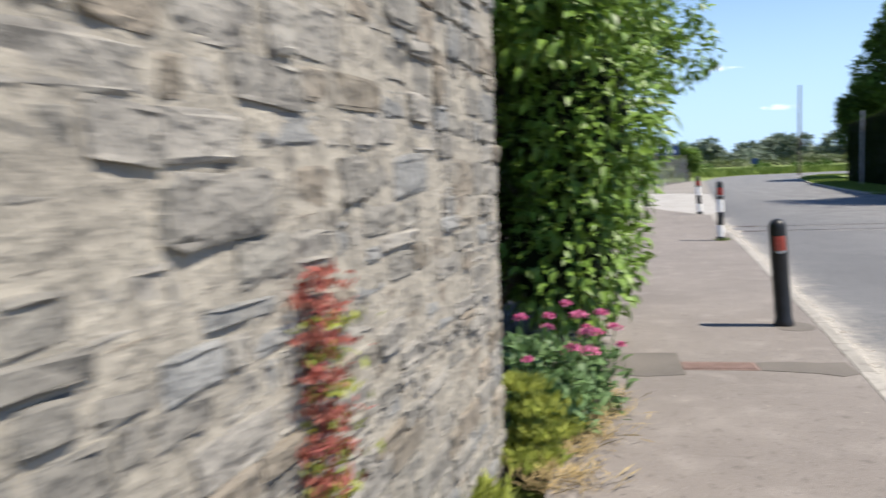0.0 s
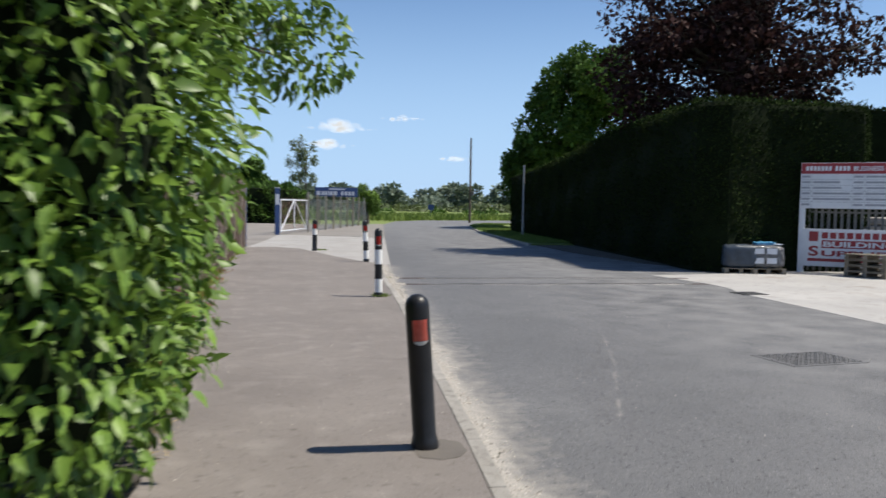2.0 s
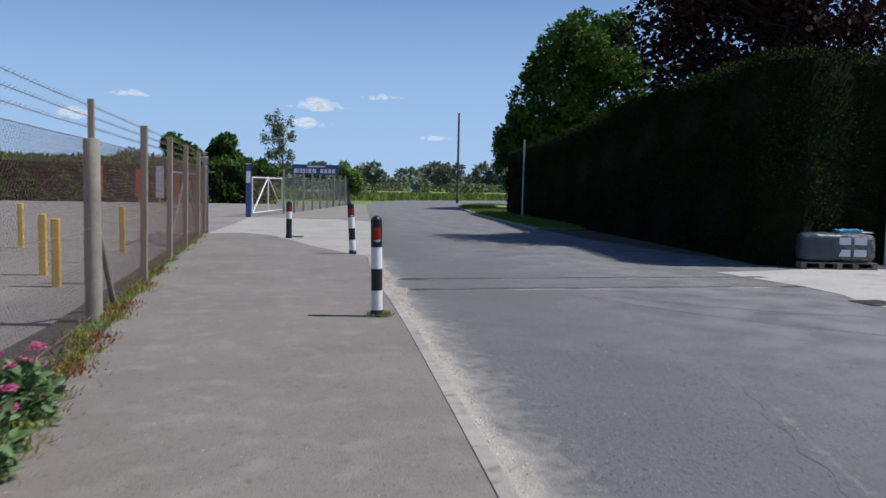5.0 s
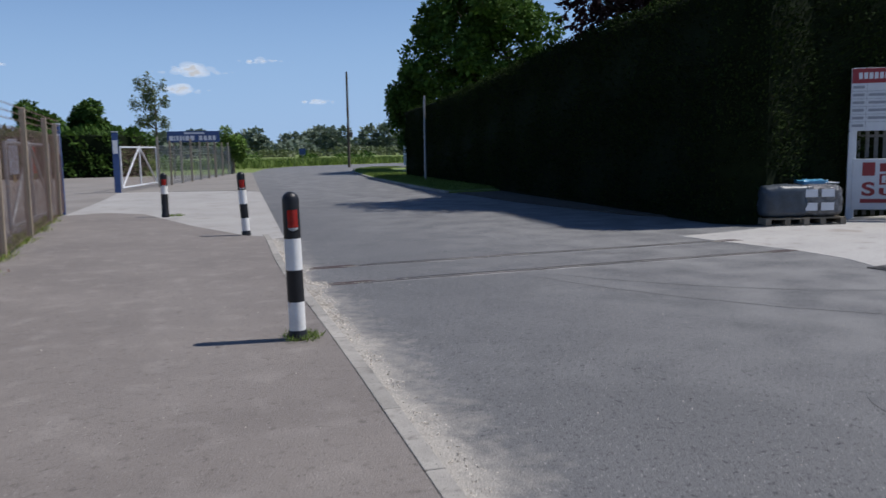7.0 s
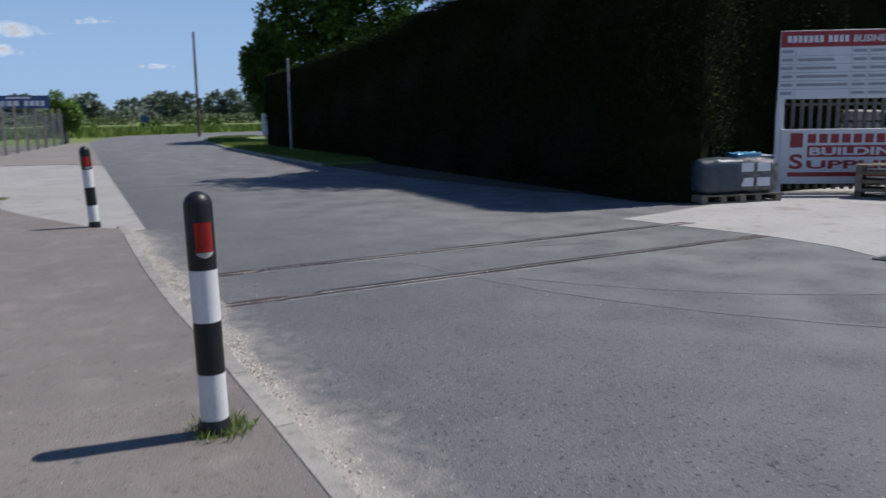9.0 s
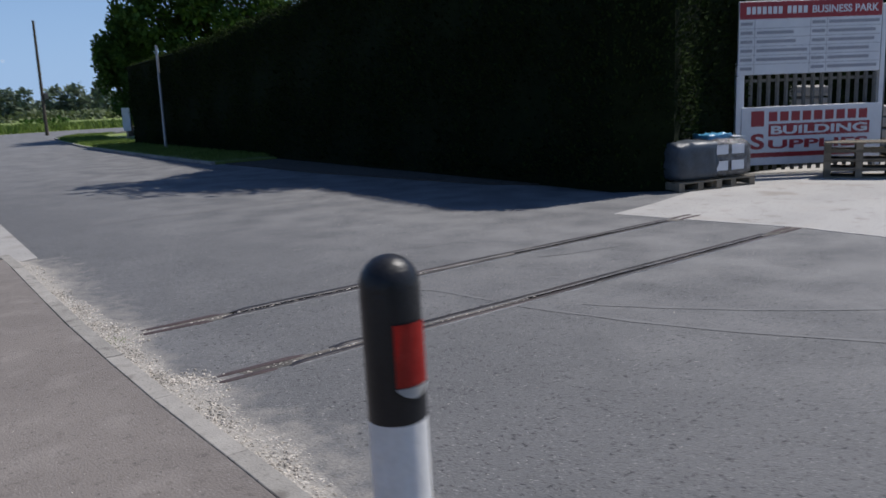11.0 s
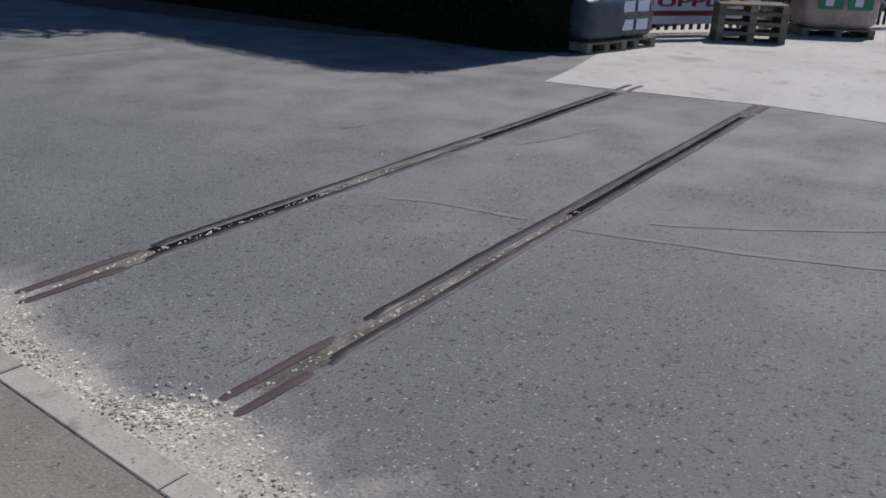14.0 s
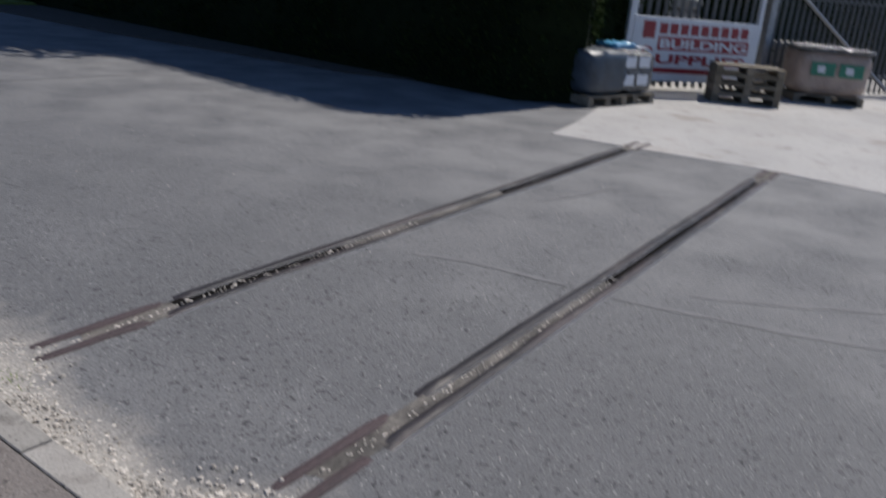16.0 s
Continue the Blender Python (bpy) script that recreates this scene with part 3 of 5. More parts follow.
def hedge_block(name, outline, top, mat_core, label, density, size, seed, leaf_mat, bulge=0.07, top_mat=None):
    """A clipped hedge: a core blackened for inner shade, rough sides, small sprays."""
    h = thing(name, pose(0, 0, 0), label, "hedge")
    bm = bmesh.new()
    levels = [0.0, 0.35, 0.75, 0.97, 1.0]
    cx = sum(p[0] for p in outline) / len(outline)
    cy = sum(p[1] for p in outline) / len(outline)
    rings = []
    for lv in levels:
        inset = 0.0 if lv < 0.97 else (0.03 if lv < 1 else 0.14)
        rings.append([bm.verts.new((x - inset * (x - cx) / abs(x - cx), y - inset * (y - cy) / abs(y - cy), lv * (top(y) - 0.03) - 0.1 * (lv == 0))) for x, y in outline])
    n = len(outline)
    for a, b in zip(rings, rings[1:]):
        for i in range(n):
            j = (i + 1) % n
            bm.faces.new((a[i], a[j], b[j], b[i]))
    f = bm.faces.new(rings[-1])
    bmesh.ops.triangulate(bm, faces=[f])
    part("shade_core", bm, mat_core, h)
    rng = np.random.default_rng(seed)
    P, N = [], []
    for i in range(n):
        a, b = np.array(outline[i]), np.array(outline[(i + 1) % n])
        d = b - a
        ln = np.linalg.norm(d)
        nor = np.array((d[1], -d[0])) / ln
        hm = max(top(a[1]), top(b[1]))
        m = int(density * ln * hm)
        t, z = rng.random(m), rng.random(m)
        xy = a + t[:, None] * d
        tops = np.array([top(v) for v in xy[:, 1]])
        zz = z * tops
        wob = bulge * (np.sin(xy[:, 1] * 2.1 + zz * 1.3) + np.sin(xy[:, 0] * 3.1 + zz * 2.7 + 1)) * 0.5 + rng.normal(0, 0.035, m)
        xy = xy + nor * wob[:, None]
        P.append(np.column_stack([xy, zz]))
        N.append(np.column_stack([np.tile(nor, (m, 1)), 0.35 + 0.2 * rng.random(m)]))
    xs, ys = [p[0] for p in outline], [p[1] for p in outline]
    m = int(density * (max(xs) - min(xs)) * (max(ys) - min(ys)) * 0.8)
    pts = np.column_stack([rng.uniform(min(xs), max(xs), m), rng.uniform(min(ys), max(ys), m)])
    inside = np.zeros(m, bool)
    for i in range(n):
        (x0, y0), (x1, y1) = outline[i], outline[(i + 1) % n]
        c = ((y0 > pts[:, 1]) != (y1 > pts[:, 1])) & (pts[:, 0] < (x1 - x0) * (pts[:, 1] - y0) / (y1 - y0 + 1e-9) + x0)
        inside ^= c
    pts = pts[inside]
    zt = np.array([top(v) for v in pts[:, 1]]) - 0.05 + rng.normal(0, 0.05, len(pts)) + 0.05 * np.sin(pts[:, 1] * 3)
    P.append(np.column_stack([pts, zt]))
    N.append(np.column_stack([np.zeros((len(pts), 2)), np.ones(len(pts))]))
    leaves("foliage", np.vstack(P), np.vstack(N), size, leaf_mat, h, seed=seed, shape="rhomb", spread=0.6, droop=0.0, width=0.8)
    # Sunlit rim painted as a second, lighter coat of leaves on top.
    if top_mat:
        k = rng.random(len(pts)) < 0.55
        leaves("sunlit_top", np.column_stack([pts, zt + 0.03])[k], np.tile((0, 0, 1.0), (k.sum(), 1)), size * 0.85, top_mat, h, "lighter leaves painting the sunlit rim of the clipped top", seed=seed + 1, shape="rhomb", spread=0.5, droop=0.0, width=0.7)
    return h


hedge_block("conifer_hedge", [(10.25, 23.5), (10.85, 22.85), (12.3, 23.35), (14.9, 23.2), (16.0, 24.5), (15.5, 51), (12.9, 51), (12.15, 42), (11.2, 33)], hedge_top, M_SHADECORE,
            "tall dark clipped conifer hedge beside the road", 480, 0.09, 11, M_HEDGE, 0.07, M_HEDGESUN)


def tree(name, base, height, trunk_r, lobes, n, size, mat, label, seed, trunk_top=0.6, shape="rhomb", shell=0.45):
    """A trunk with limbs into each lobe of the crown and a crown of single leaves."""
    t = thing(name, pose(*base), label, "tree")
    rng = random.Random(seed)
    bm = bmesh.new()
    p, r = Vector((0, 0, -0.2)), trunk_r
    top = Vector((rng.uniform(-0.3, 0.3), rng.uniform(-0.3, 0.3), height * trunk_top))
    spine = []
    for i in range(6):
        q = top * ((i + 1) / 6) + Vector((rng.uniform(-0.1, 0.1), rng.uniform(-0.1, 0.1), 0))
        r2 = trunk_r * (1 - 0.12 * (i + 1))
        add_rod(bm, p, q, r, r2, 10)
        spine.append((q, r2))
        p, r = q, r2
    part("trunk", bm, M_STEM, t)
    bm = bmesh.new()
    for x, y, z, rx, ry, rz in lobes:
        s, sr = spine[min(5, max(0, int(6 * (z - rz * 0.5) / max(top.z, 0.1)) - 1))]
        c = Vector((x, y, z))
        mid = s.lerp(c, 0.5) + Vector((rng.uniform(-0.2, 0.2), rng.uniform(-0.2, 0.2), 0.15))
        add_rod(bm, s, mid, sr * 0.45, sr * 0.28, 6)
        add_rod(bm, mid, c, sr * 0.28, sr * 0.12, 6)
        for _ in range(5):
            e = c + Vector((rng.uniform(-1, 1) * rx, rng.uniform(-1, 1) * ry, rng.uniform(-0.6, 1) * rz)) * 0.75
            add_rod(bm, mid.lerp(c, rng.random()), e, sr * 0.12, sr * 0.03, 5)
    part("limb_work", bm, M_STEM, t)["kind"] = "stuff"
    P, N = lobes_cloud(lobes, n, seed, shell)
    leaves("crown", P, N, size, mat, t, seed=seed, shape=shape, spread=0.9, droop=0.1, width=1.1)
    return t


def crown(rx, ry, z0, z1, count, seed, k=0.42):
    """Lobes that fill an egg-shaped crown."""
    rng = random.Random(seed)
    out = []
    cz, rz = (z0 + z1) / 2, (z1 - z0) / 2
    while len(out) < count:
        u = Vector((rng.uniform(-1, 1), rng.uniform(-1, 1), rng.uniform(-1, 1)))
        if 0.25 < u.length < 0.85:
            s = k * rng.uniform(0.7, 1.15)
            out.append((u.x * rx, u.y * ry, cz + u.z * rz, rx * s, ry * s, rz * s * 0.85))
    return out


tree("copper_beech", (15.3, 30.1, -0.05), 11.5, 0.42, crown(5.2, 4.0, 2.8, 12.4, 115, 5, 0.20) + [(-4.1, 0.3, 6.2, 1.2, 1.2, 1.0), (-3.8, -0.6, 5.0, 1.2, 1.3, 0.9), (-2.8, -0.5, 4.4, 1.3, 1.2, 0.9), (-3.2, 0.5, 5.6, 1.2, 1.2, 0.9), (3.2, 0, 4.6, 1.2, 1.2, 0.9)], 30000, 0.22, M_COPPER, "large copper beech with dark purple leaves behind the hedge", 5)
tree("sycamore", (20.4, 59, -0.05), 13.2, 0.3, crown(5.1, 4.5, 3.2, 13.6, 75, 8, 0.20), 30000, 0.33, M_TREE, "tall green broadleaf tree beyond the hedge", 8)
tree("roadside_tree", (17.0, 63, -0.05), 7.0, 0.18, crown(1.95, 2.0, 0.9, 7.2, 34, 9, 0.3), 16000, 0.25, M_TREE, "smaller green tree at the road bend", 9)

# ---- shrub by the wall ----


def shrub():
    s = thing("shrub", pose(-1.7, 8.0, -0.1), "large leafy green shrub overhanging the pavement beside the wall", "shrub")
    o = Vector((-1.7, 8.0, -0.1))
    lobes = [(-0.98, 7.35, 0.85, 0.52, 0.75, 0.60), (-1.05, 8.3, 0.95, 0.68, 0.95, 0.80), (-0.86, 7.4, 1.85, 0.60, 0.85, 0.9),
             (-1.05, 8.5, 1.95, 0.86, 1.15, 0.95), (-1.25, 7.5, 2.9, 1.05, 1.3, 0.8), (-1.22, 9.2, 1.3, 0.72, 0.8, 1.1),
             (-1.5, 6.5, 2.85, 0.8, 0.7, 0.5), (-2.3, 9.3, 1.9, 0.9, 1.3, 1.5), (-1.0, 9.4, 2.7, 0.8, 0.8, 0.6),
             (-0.35, 9.6, 2.62, 0.42, 0.5, 0.3), (0.12, 10.15, 2.62, 0.36, 0.34, 0.34), (0.0, 10.0, 2.98, 0.3, 0.3, 0.3), (-1.0, 6.4, 2.45, 0.42, 0.34, 0.34), (-2.35, 7.3, 1.2, 0.6, 1.1, 1.25), (-2.2, 6.7, 2.4, 0.7, 0.9, 0.8), (-2.2, 8.6, 0.9, 0.7, 1.0, 0.8), (-0.65, 8.9, 2.75, 0.5, 0.6, 0.35), (-1.12, 6.7, 2.45, 0.42, 0.4, 0.35), (-1.0, 7.05, 2.0, 0.42, 0.4, 0.45), (-0.95, 7.0, 1.25, 0.35, 0.35, 0.4)]
    lobes = [(x - o.x, y - o.y, z - o.z, a, b, c) for x, y, z, a, b, c in lobes]
    rng = random.Random(4)
    for i in range(7):
        bm = bmesh.new()
        p = Vector((rng.uniform(-0.35, 0.25), rng.uniform(-0.8, 0.8), 0))
        x, y, z, a, b, c = lobes[i]
        q = Vector((x, y, z)) + Vector((-0.1, 0, c * 0.3))
        mid = p.lerp(q, 0.5) + Vector((rng.uniform(-0.15, 0.15), rng.uniform(-0.15, 0.15), 0))
        add_rod(bm, p, mid, 0.035, 0.026, 7)
        add_rod(bm, mid, q, 0.026, 0.012, 7)
        for _ in range(4):
            e = q + Vector((rng.uniform(-1, 1) * a, rng.uniform(-1, 1) * b, rng.uniform(-0.5, 0.9) * c)) * 0.8
            add_rod(bm, mid.lerp(q, rng.uniform(0.4, 1)), e, 0.010, 0.004, 5)
        part("stem", bm, M_STEM, s, "brown woody stem")
    bm = bmesh.new()
    for a, b in (((-0.65, 8.9, 2.55), (-0.35, 9.6, 2.55)), ((-0.35, 9.6, 2.55), (0.22, 10.2, 2.52)), ((-0.35, 9.6, 2.55), (-0.1, 9.8, 2.72))):
        add_rod(bm, Vector(a) - o, Vector(b) - o, 0.012, 0.006, 5)
    part("branch", bm, M_STEM, s, "thin overhanging branch")
    P, N = lobes_cloud(lobes, 25000, 21, 0.30)
    keep = P[:, 2] > 0.12
    hollow = (P[:, 0] + o.x < -1.3) & (P[:, 1] + o.y < 7.6) & (P[:, 2] < 2.3)
    keep &= ~hollow | (np.random.default_rng(2).random(len(P)) < 0.4)
    leaves("foliage", P[keep], N[keep], 0.105, M_LEAF, s, seed=3, spread=0.7, droop=0.4, width=0.92)
    # Added near-black lumps block light and paint the shade inside the shrub.
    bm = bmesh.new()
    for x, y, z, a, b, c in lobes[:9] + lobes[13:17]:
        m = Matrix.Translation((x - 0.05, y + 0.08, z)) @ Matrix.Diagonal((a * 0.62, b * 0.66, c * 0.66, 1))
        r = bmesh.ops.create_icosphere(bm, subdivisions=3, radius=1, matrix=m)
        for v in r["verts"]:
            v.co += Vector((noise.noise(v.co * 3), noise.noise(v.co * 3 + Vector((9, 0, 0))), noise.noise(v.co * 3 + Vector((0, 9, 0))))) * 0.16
    part("shade_core", bm, M_SHADECORE, s)
    P, N = lobes_cloud(lobes[:9] + lobes[13:16], 9000, 22, 0.8)
    leaves("inner_foliage", P * 1.0, N, 0.085, M_LEAF, s, seed=6, spread=1.0, droop=0.3)
    one = bpy.data.meshes.new("leaf")
    one.from_pydata([(c[0] * 0.125, c[1] * 0.115, c[2] * 0.13) for c in LEAF_SHAPE], [], [list(q) for q in LEAF_FACES])
    one.materials.append(M_LEAF_ONE)
    P, N = lobes_cloud([lobes[i] for i in (0, 1, 2, 3, 5)], 900, 33, 0.04)
    k = 0
    for p, u in zip(P, N):
        if u[0] < 0.1 or p[2] < 0.3 or k >= 240:
            continue
        ob = new("leaf", one)
        ob.parent = s
        d = Vector(u) + Vector((rng.uniform(-0.5, 0.5), rng.uniform(-0.5, 0.5), rng.uniform(-0.9, 0.1)))
        ob.matrix_basis = Matrix.Translation(Vector(p) * 1.01) @ d.to_track_quat("Y", "Z").to_matrix().to_4x4() @ Matrix.Diagonal((1, rng.uniform(0.8, 1.2), 1, 1))
        k += 1
    return s


shrub()
# The shrub's shade is put into this post's near-black colour.
link_post = thing("old_post", pose(-1.58, 6.85, -0.1), "timber post coloured near-black for the shade of the shrub", "post")
part("shaft", box(-0.075, -0.08, 0, 0.075, 0.08, 2.7, 0.01), M_DARKPOST, link_post)
slab("soil_strip", [(-1.25, 5.3), (-1.0, 5.3), (-0.84, 6.8), (-0.76, 8.4), (-0.9, 10.2), (-1.24, 15.7), (-1.32, 17.4), (-1.47, 21.8), (-1.52, 31.6), (-1.9, 31.6), (-1.9, 17), (-2.3, 10), (-3.0, 5.3)], -0.03, 0.1, M_JOINTSHADE, "dark soil strip at the foot of shrub and fence")


def tufts(name, spots, n, h, mat, label, category, seed, lean=0.5, width=0.10, spread=0.1):
    """Blades of grass or weed round the given (x, y, z) spots."""
    rng = np.random.default_rng(seed)
    spots = np.array(spots, float)
    w = spots[rng.integers(0, len(spots), n)] + np.column_stack([rng.normal(0, spread, n), rng.normal(0, spread, n), np.zeros(n)])
    out = np.column_stack([rng.normal(0, lean, n), rng.normal(0, lean, n), np.ones(n)])
    ob = leaves(name, w, out, h, mat, None, "", seed, "rhomb", 0.15, 0.0, width * 3)
    return tagged(ob, label, category, "", "stuff")


def flower_plant(m, n_heads, height, radius, seed, label):
    f = thing("valerian_plant", m, label, "flower")
    rng = random.Random(seed)
    heads = []
    bm = bmesh.new()
    for _ in range(n_heads):
        a, r = rng.uniform(0, 6.28), radius * rng.uniform(0.1, 1) ** 0.6
        top = Vector((r * math.cos(a), r * math.sin(a), height * rng.uniform(0.55, 1.0)))
        add_rod(bm, (top.x * 0.4, top.y * 0.4, 0), top, 0.005, 0.003, 5)
        heads.append(top)
    part("stalks", bm, M_FLOWERLEAF, f)["kind"] = "stuff"
    for top in heads:
        k = 150
        size_h = rng.uniform(0.55, 1.25)
        g = np.random.default_rng(rng.randrange(9999))
        u = g.normal(size=(k, 3))
        u /= np.linalg.norm(u, axis=1)[:, None]
        u[:, 2] = np.abs(u[:, 2]) * 0.8
        leaves("flower_head", np.array(top) + u * np.array((0.04, 0.04, 0.035)) * size_h * g.uniform(0.5, 1.1, (k, 1)), u, 0.017, M_PINK, f, seed=rng.randrange(999), shape="rhomb", spread=0.5, droop=0, width=1.4)
    g = np.random.default_rng(seed)
    k = 520
    P = np.column_stack([np.clip(g.normal(0, radius * 0.42, k), -radius, radius), np.clip(g.normal(0, radius * 0.42, k), -radius, radius), g.uniform(0.02, height * 0.62, k)])
    N = P / (np.linalg.norm(P, axis=1)[:, None] + 1e-6)
    leaves("foliage", P, N, 0.085, M_FLOWERLEAF, f, seed=seed, spread=0.6, droop=0.1)
    return f


flower_plant(pose(-1.14, 6.0, -0.03), 3, 0.78, 0.24, 2, "pink valerian in bloom at the end of the stone wall")
flower_plant(pose(-0.86, 6.2, -0.03), 11, 0.62, 0.25, 3, "pink valerian in bloom at the end of the stone wall")
flower_plant(pose(-1.0, 5.78, -0.03), 2, 0.5, 0.24, 5, "pink valerian in bloom at the end of the stone wall")
flower_plant(pose(-1.12, 12.4, -0.03), 7, 0.62, 0.22, 7, "straggly pink valerian growing under the wire fence")
flower_plant(pose(-1.2, 13.4, -0.03), 6, 0.55, 0.22, 8, "straggly pink valerian growing under the wire fence")
tufts("yellow_weed", [(-1.17, 5.5, 0), (-1.12, 5.6, 0.1), (-1.1, 5.4, 0), (-1.08, 5.2, 0), (-1.2, 5.5, 0.3), (-1.05, 5.65, 0.1), (-1.1, 5.45, 0.2), (-1.05, 5.4, 0.08), (-1.0, 5.55, 0.05)], 4600, 0.085, M_MOSS, "yellow-green weeds at the foot of the wall", "weeds", 31, 0.6, 0.12, 0.06)
tufts("yellow_weed", [(-1.33, 4.3, 0.0), (-1.35, 4.0, 0.0), (-1.38, 3.6, 0.0), (-1.3, 4.6, 0.0)], 1300, 0.15, M_MOSS, "yellow-green weeds at the foot of the wall", "weeds", 32, 0.5, 0.10, 0.07)
tufts("straw_litter", [(-0.95, 5.4, 0.0), (-0.9, 5.9, 0.0), (-0.86, 6.3, 0.0), (-0.92, 5.0, 0), (-0.84, 5.6, 0), (-0.78, 6.0, 0), (-0.82, 6.45, 0)], 1500, 0.13, M_DRYGRASS, "dry straw and dead stalks on the pavement edge", "litter", 33, 2.5, 0.03, 0.1)
wm = wall_m
red_spots = [tuple(wm @ Vector((0.02, -2.37 + 0.05 * math.sin(i * 2.1), 0.72 + i * 0.028))) for i in range(20)]
tufts("wall_creeper", red_spots, 900, 0.038, M_WALLPLANT, "reddish wall plant rooted in the mortar joints", "plant", 34, 0.9, 0.2, 0.035)
tufts("wall_creeper", [tuple(wm @ Vector((0.02, -2.36, 0.58 + 0.08 * i))) for i in range(8)], 420, 0.04, M_MOSS, "yellow-green stonecrop rooted in the mortar joints", "plant", 35, 0.9, 0.2, 0.05)

tufts("wall_lichen", [tuple(wm @ Vector((0.02, -2.86 + 0.02 * i, 0.86 + 0.008 * (i % 3)))) for i in range(4)], 90, 0.035, M_LICHEN, "small orange dried plant in a wall joint", "plant", 36, 0.9, 0.3, 0.02)
# weeds along the fence
fence_spots = [(along(LEFT_LINE, y) - 0.1 + 0.08 * math.sin(y * 3), y, -0.02) for y in np.arange(10, 31.5, 0.12)]
tufts("grass_tuft", fence_spots, 3000, 0.10, M_GRASS, "rough grass along the foot of the wire fence", "grass", 41, 0.5, 0.05, 0.08)
tufts("grass_tuft", fence_spots, 3000, 0.10, M_MOSS, "yellowing grass along the foot of the wire fence", "grass", 42, 0.6, 0.05, 0.09)
red_places = [(along(LEFT_LINE, y) - 0.06, y, -0.02) for y in (14.6, 14.9, 15.4, 15.8, 16.1, 17.2, 17.6, 17.9, 18.2, 19.4, 19.9, 20.1, 21.4, 22.0, 14.0, 13.5, 11.2, 11.6)]
tufts("red_weed", red_places, 2200, 0.075, M_REDWEED, "rust-red weeds along the foot of the wire fence", "weeds", 43, 0.6, 0.10, 0.10)
tufts("straw_litter", [(along(LEFT_LINE, y) + 0.02, y, 0.0) for y in np.arange(8.8, 14, 0.3)], 500, 0.10, M_DRYGRASS, "dry straw on the pavement edge", "litter", 44, 2.5, 0.03, 0.07)
for i, (x, y) in enumerate(((1.45, 17.05), (0.98, 30.0))):
    tufts("grass_tuft", [(x + 0.1 * math.cos(a), y + 0.1 * math.sin(a), 0.0) for a in np.arange(0, 6.2, 0.5)], 330, 0.065, M_GRASS, "small grass tuft at the foot of a bollard", "grass", 51 + i, 0.7, 0.05, 0.03)
tufts("grass_tuft", [(2.02, 21.0, -0.06), (2.04, 21.08, -0.06), (2.1, 21.04, -0.06)], 70, 0.03, M_GRASS, "sparse grass in the gutter grit", "grass", 55, 0.8, 0.05, 0.05)
gr = np.random.default_rng(5)
vy = gr.uniform(36.4, 71, 9000)
vx = np.array([np.interp(y, [25, 31, 37, 44.5, 52, 61.5, 66.5, 71.5], [9.45, 9.3, 9.75, 10.45, 11.3, 12.8, 14.0, 16.5]) for y in vy])
tufts("verge_grass", np.column_stack([vx + gr.uniform(0.05, 2.4, 9000), vy, np.full(9000, -0.02)]), 26000, 0.13, M_GRASS, "short mown grass on the verge", "grass", 56, 0.5, 0.09, 0.1)

# ---- wire fence ----


def square_post(m, h, w, mat, label, name="fence_post"):
    p = thing(name, m, label, "post", "fence posts")
    part("shaft", box(-w / 2, -w / 2, -0.1, w / 2, w / 2, h, 0.008), mat, p)
    return p


FX = -1.52
fence = thing("wire_fence", pose(FX, 10.0, 0), "rusty chain-link fence with barbed wire on top", "fence")
bm = bmesh.new()
L, HF = 22.9, 1.85
for k in range(int((L + HF) / 0.075)):
    for sgn in (1, -1):
        y0 = k * 0.075 - (HF if sgn > 0 else 0)
        a, b = (y0, 0.02), (y0 + sgn * HF, HF)
        if sgn < 0:
            a, b = (y0, 0.02), (y0 - HF, HF)
        pa, pb = Vector((0, a[0], a[1])), Vector((0, b[0], b[1]))
        lo, hi = sorted((pa, pb), key=lambda v: v.y)
        t0, t1 = 0.0, 1.0
        dy = pb.y - pa.y
        ts = sorted(((0 - pa.y) / dy, (L - pa.y) / dy))
        t0, t1 = max(0, ts[0]), min(1, ts[1])
        if t1 - t0 > 0.02:
            add_rod(bm, pa.lerp(pb, t0), pa.lerp(pb, t1), 0.0021, None, 3)
part("wire_mesh", bm, M_WIRE, fence)
for z in (0.05, 0.95, 1.85, 1.97, 2.08, 2.19):
    bm = bmesh.new()
    for k in range(12):
        ya, yb = L * k / 12, L * (k + 1) / 12
        add_rod(bm, (0, ya, z - 0.01 * (k % 2)), (0, yb, z - 0.01 * ((k + 1) % 2)), 0.003, None, 4)
    if z > 1.9:
        for k in range(int(L / 0.12)):
            add_rod(bm, (-0.02, k * 0.12, z - 0.015), (0.02, k * 0.12 + 0.01, z + 0.015), 0.0022, None, 3)
    part("line_wire" if z < 1.9 else "barbed_wire", bm, M_WIRE, fence)
corner_post = thing("fence_post", pose(FX, 17.15, 0), "thick round timber strainer post with a steel extension", "post", "fence posts")
part("shaft", lathe([(0.085, -0.1), (0.088, 0.6), (0.083, 1.3), (0.084, 1.84), (0.07, 1.86), (0, 1.865)], 18), M_CONCPOST, corner_post, smooth=True)
part("extension", box(-0.03, -0.03, 1.5, 0.03, 0.03, 2.26, 0.004), M_WOOD, corner_post, "square timber extension")
bm = bmesh.new()
add_rod(bm, (0.02, 0.05, 1.05), (0.02, 1.05, -0.05), 0.035, None, 8)
part("brace", bm, M_CONCPOST, corner_post)
for y, h in ((13.4, 2.2), (20.6, 2.22), (23.65, 2.22), (26.5, 2.2), (29.6, 2.15), (31.6, 2.1)):
    square_post(pose(FX, y, 0, 0.5, 0.6, 0), h, 0.095, M_WOOD, "weathered square timber fence post")
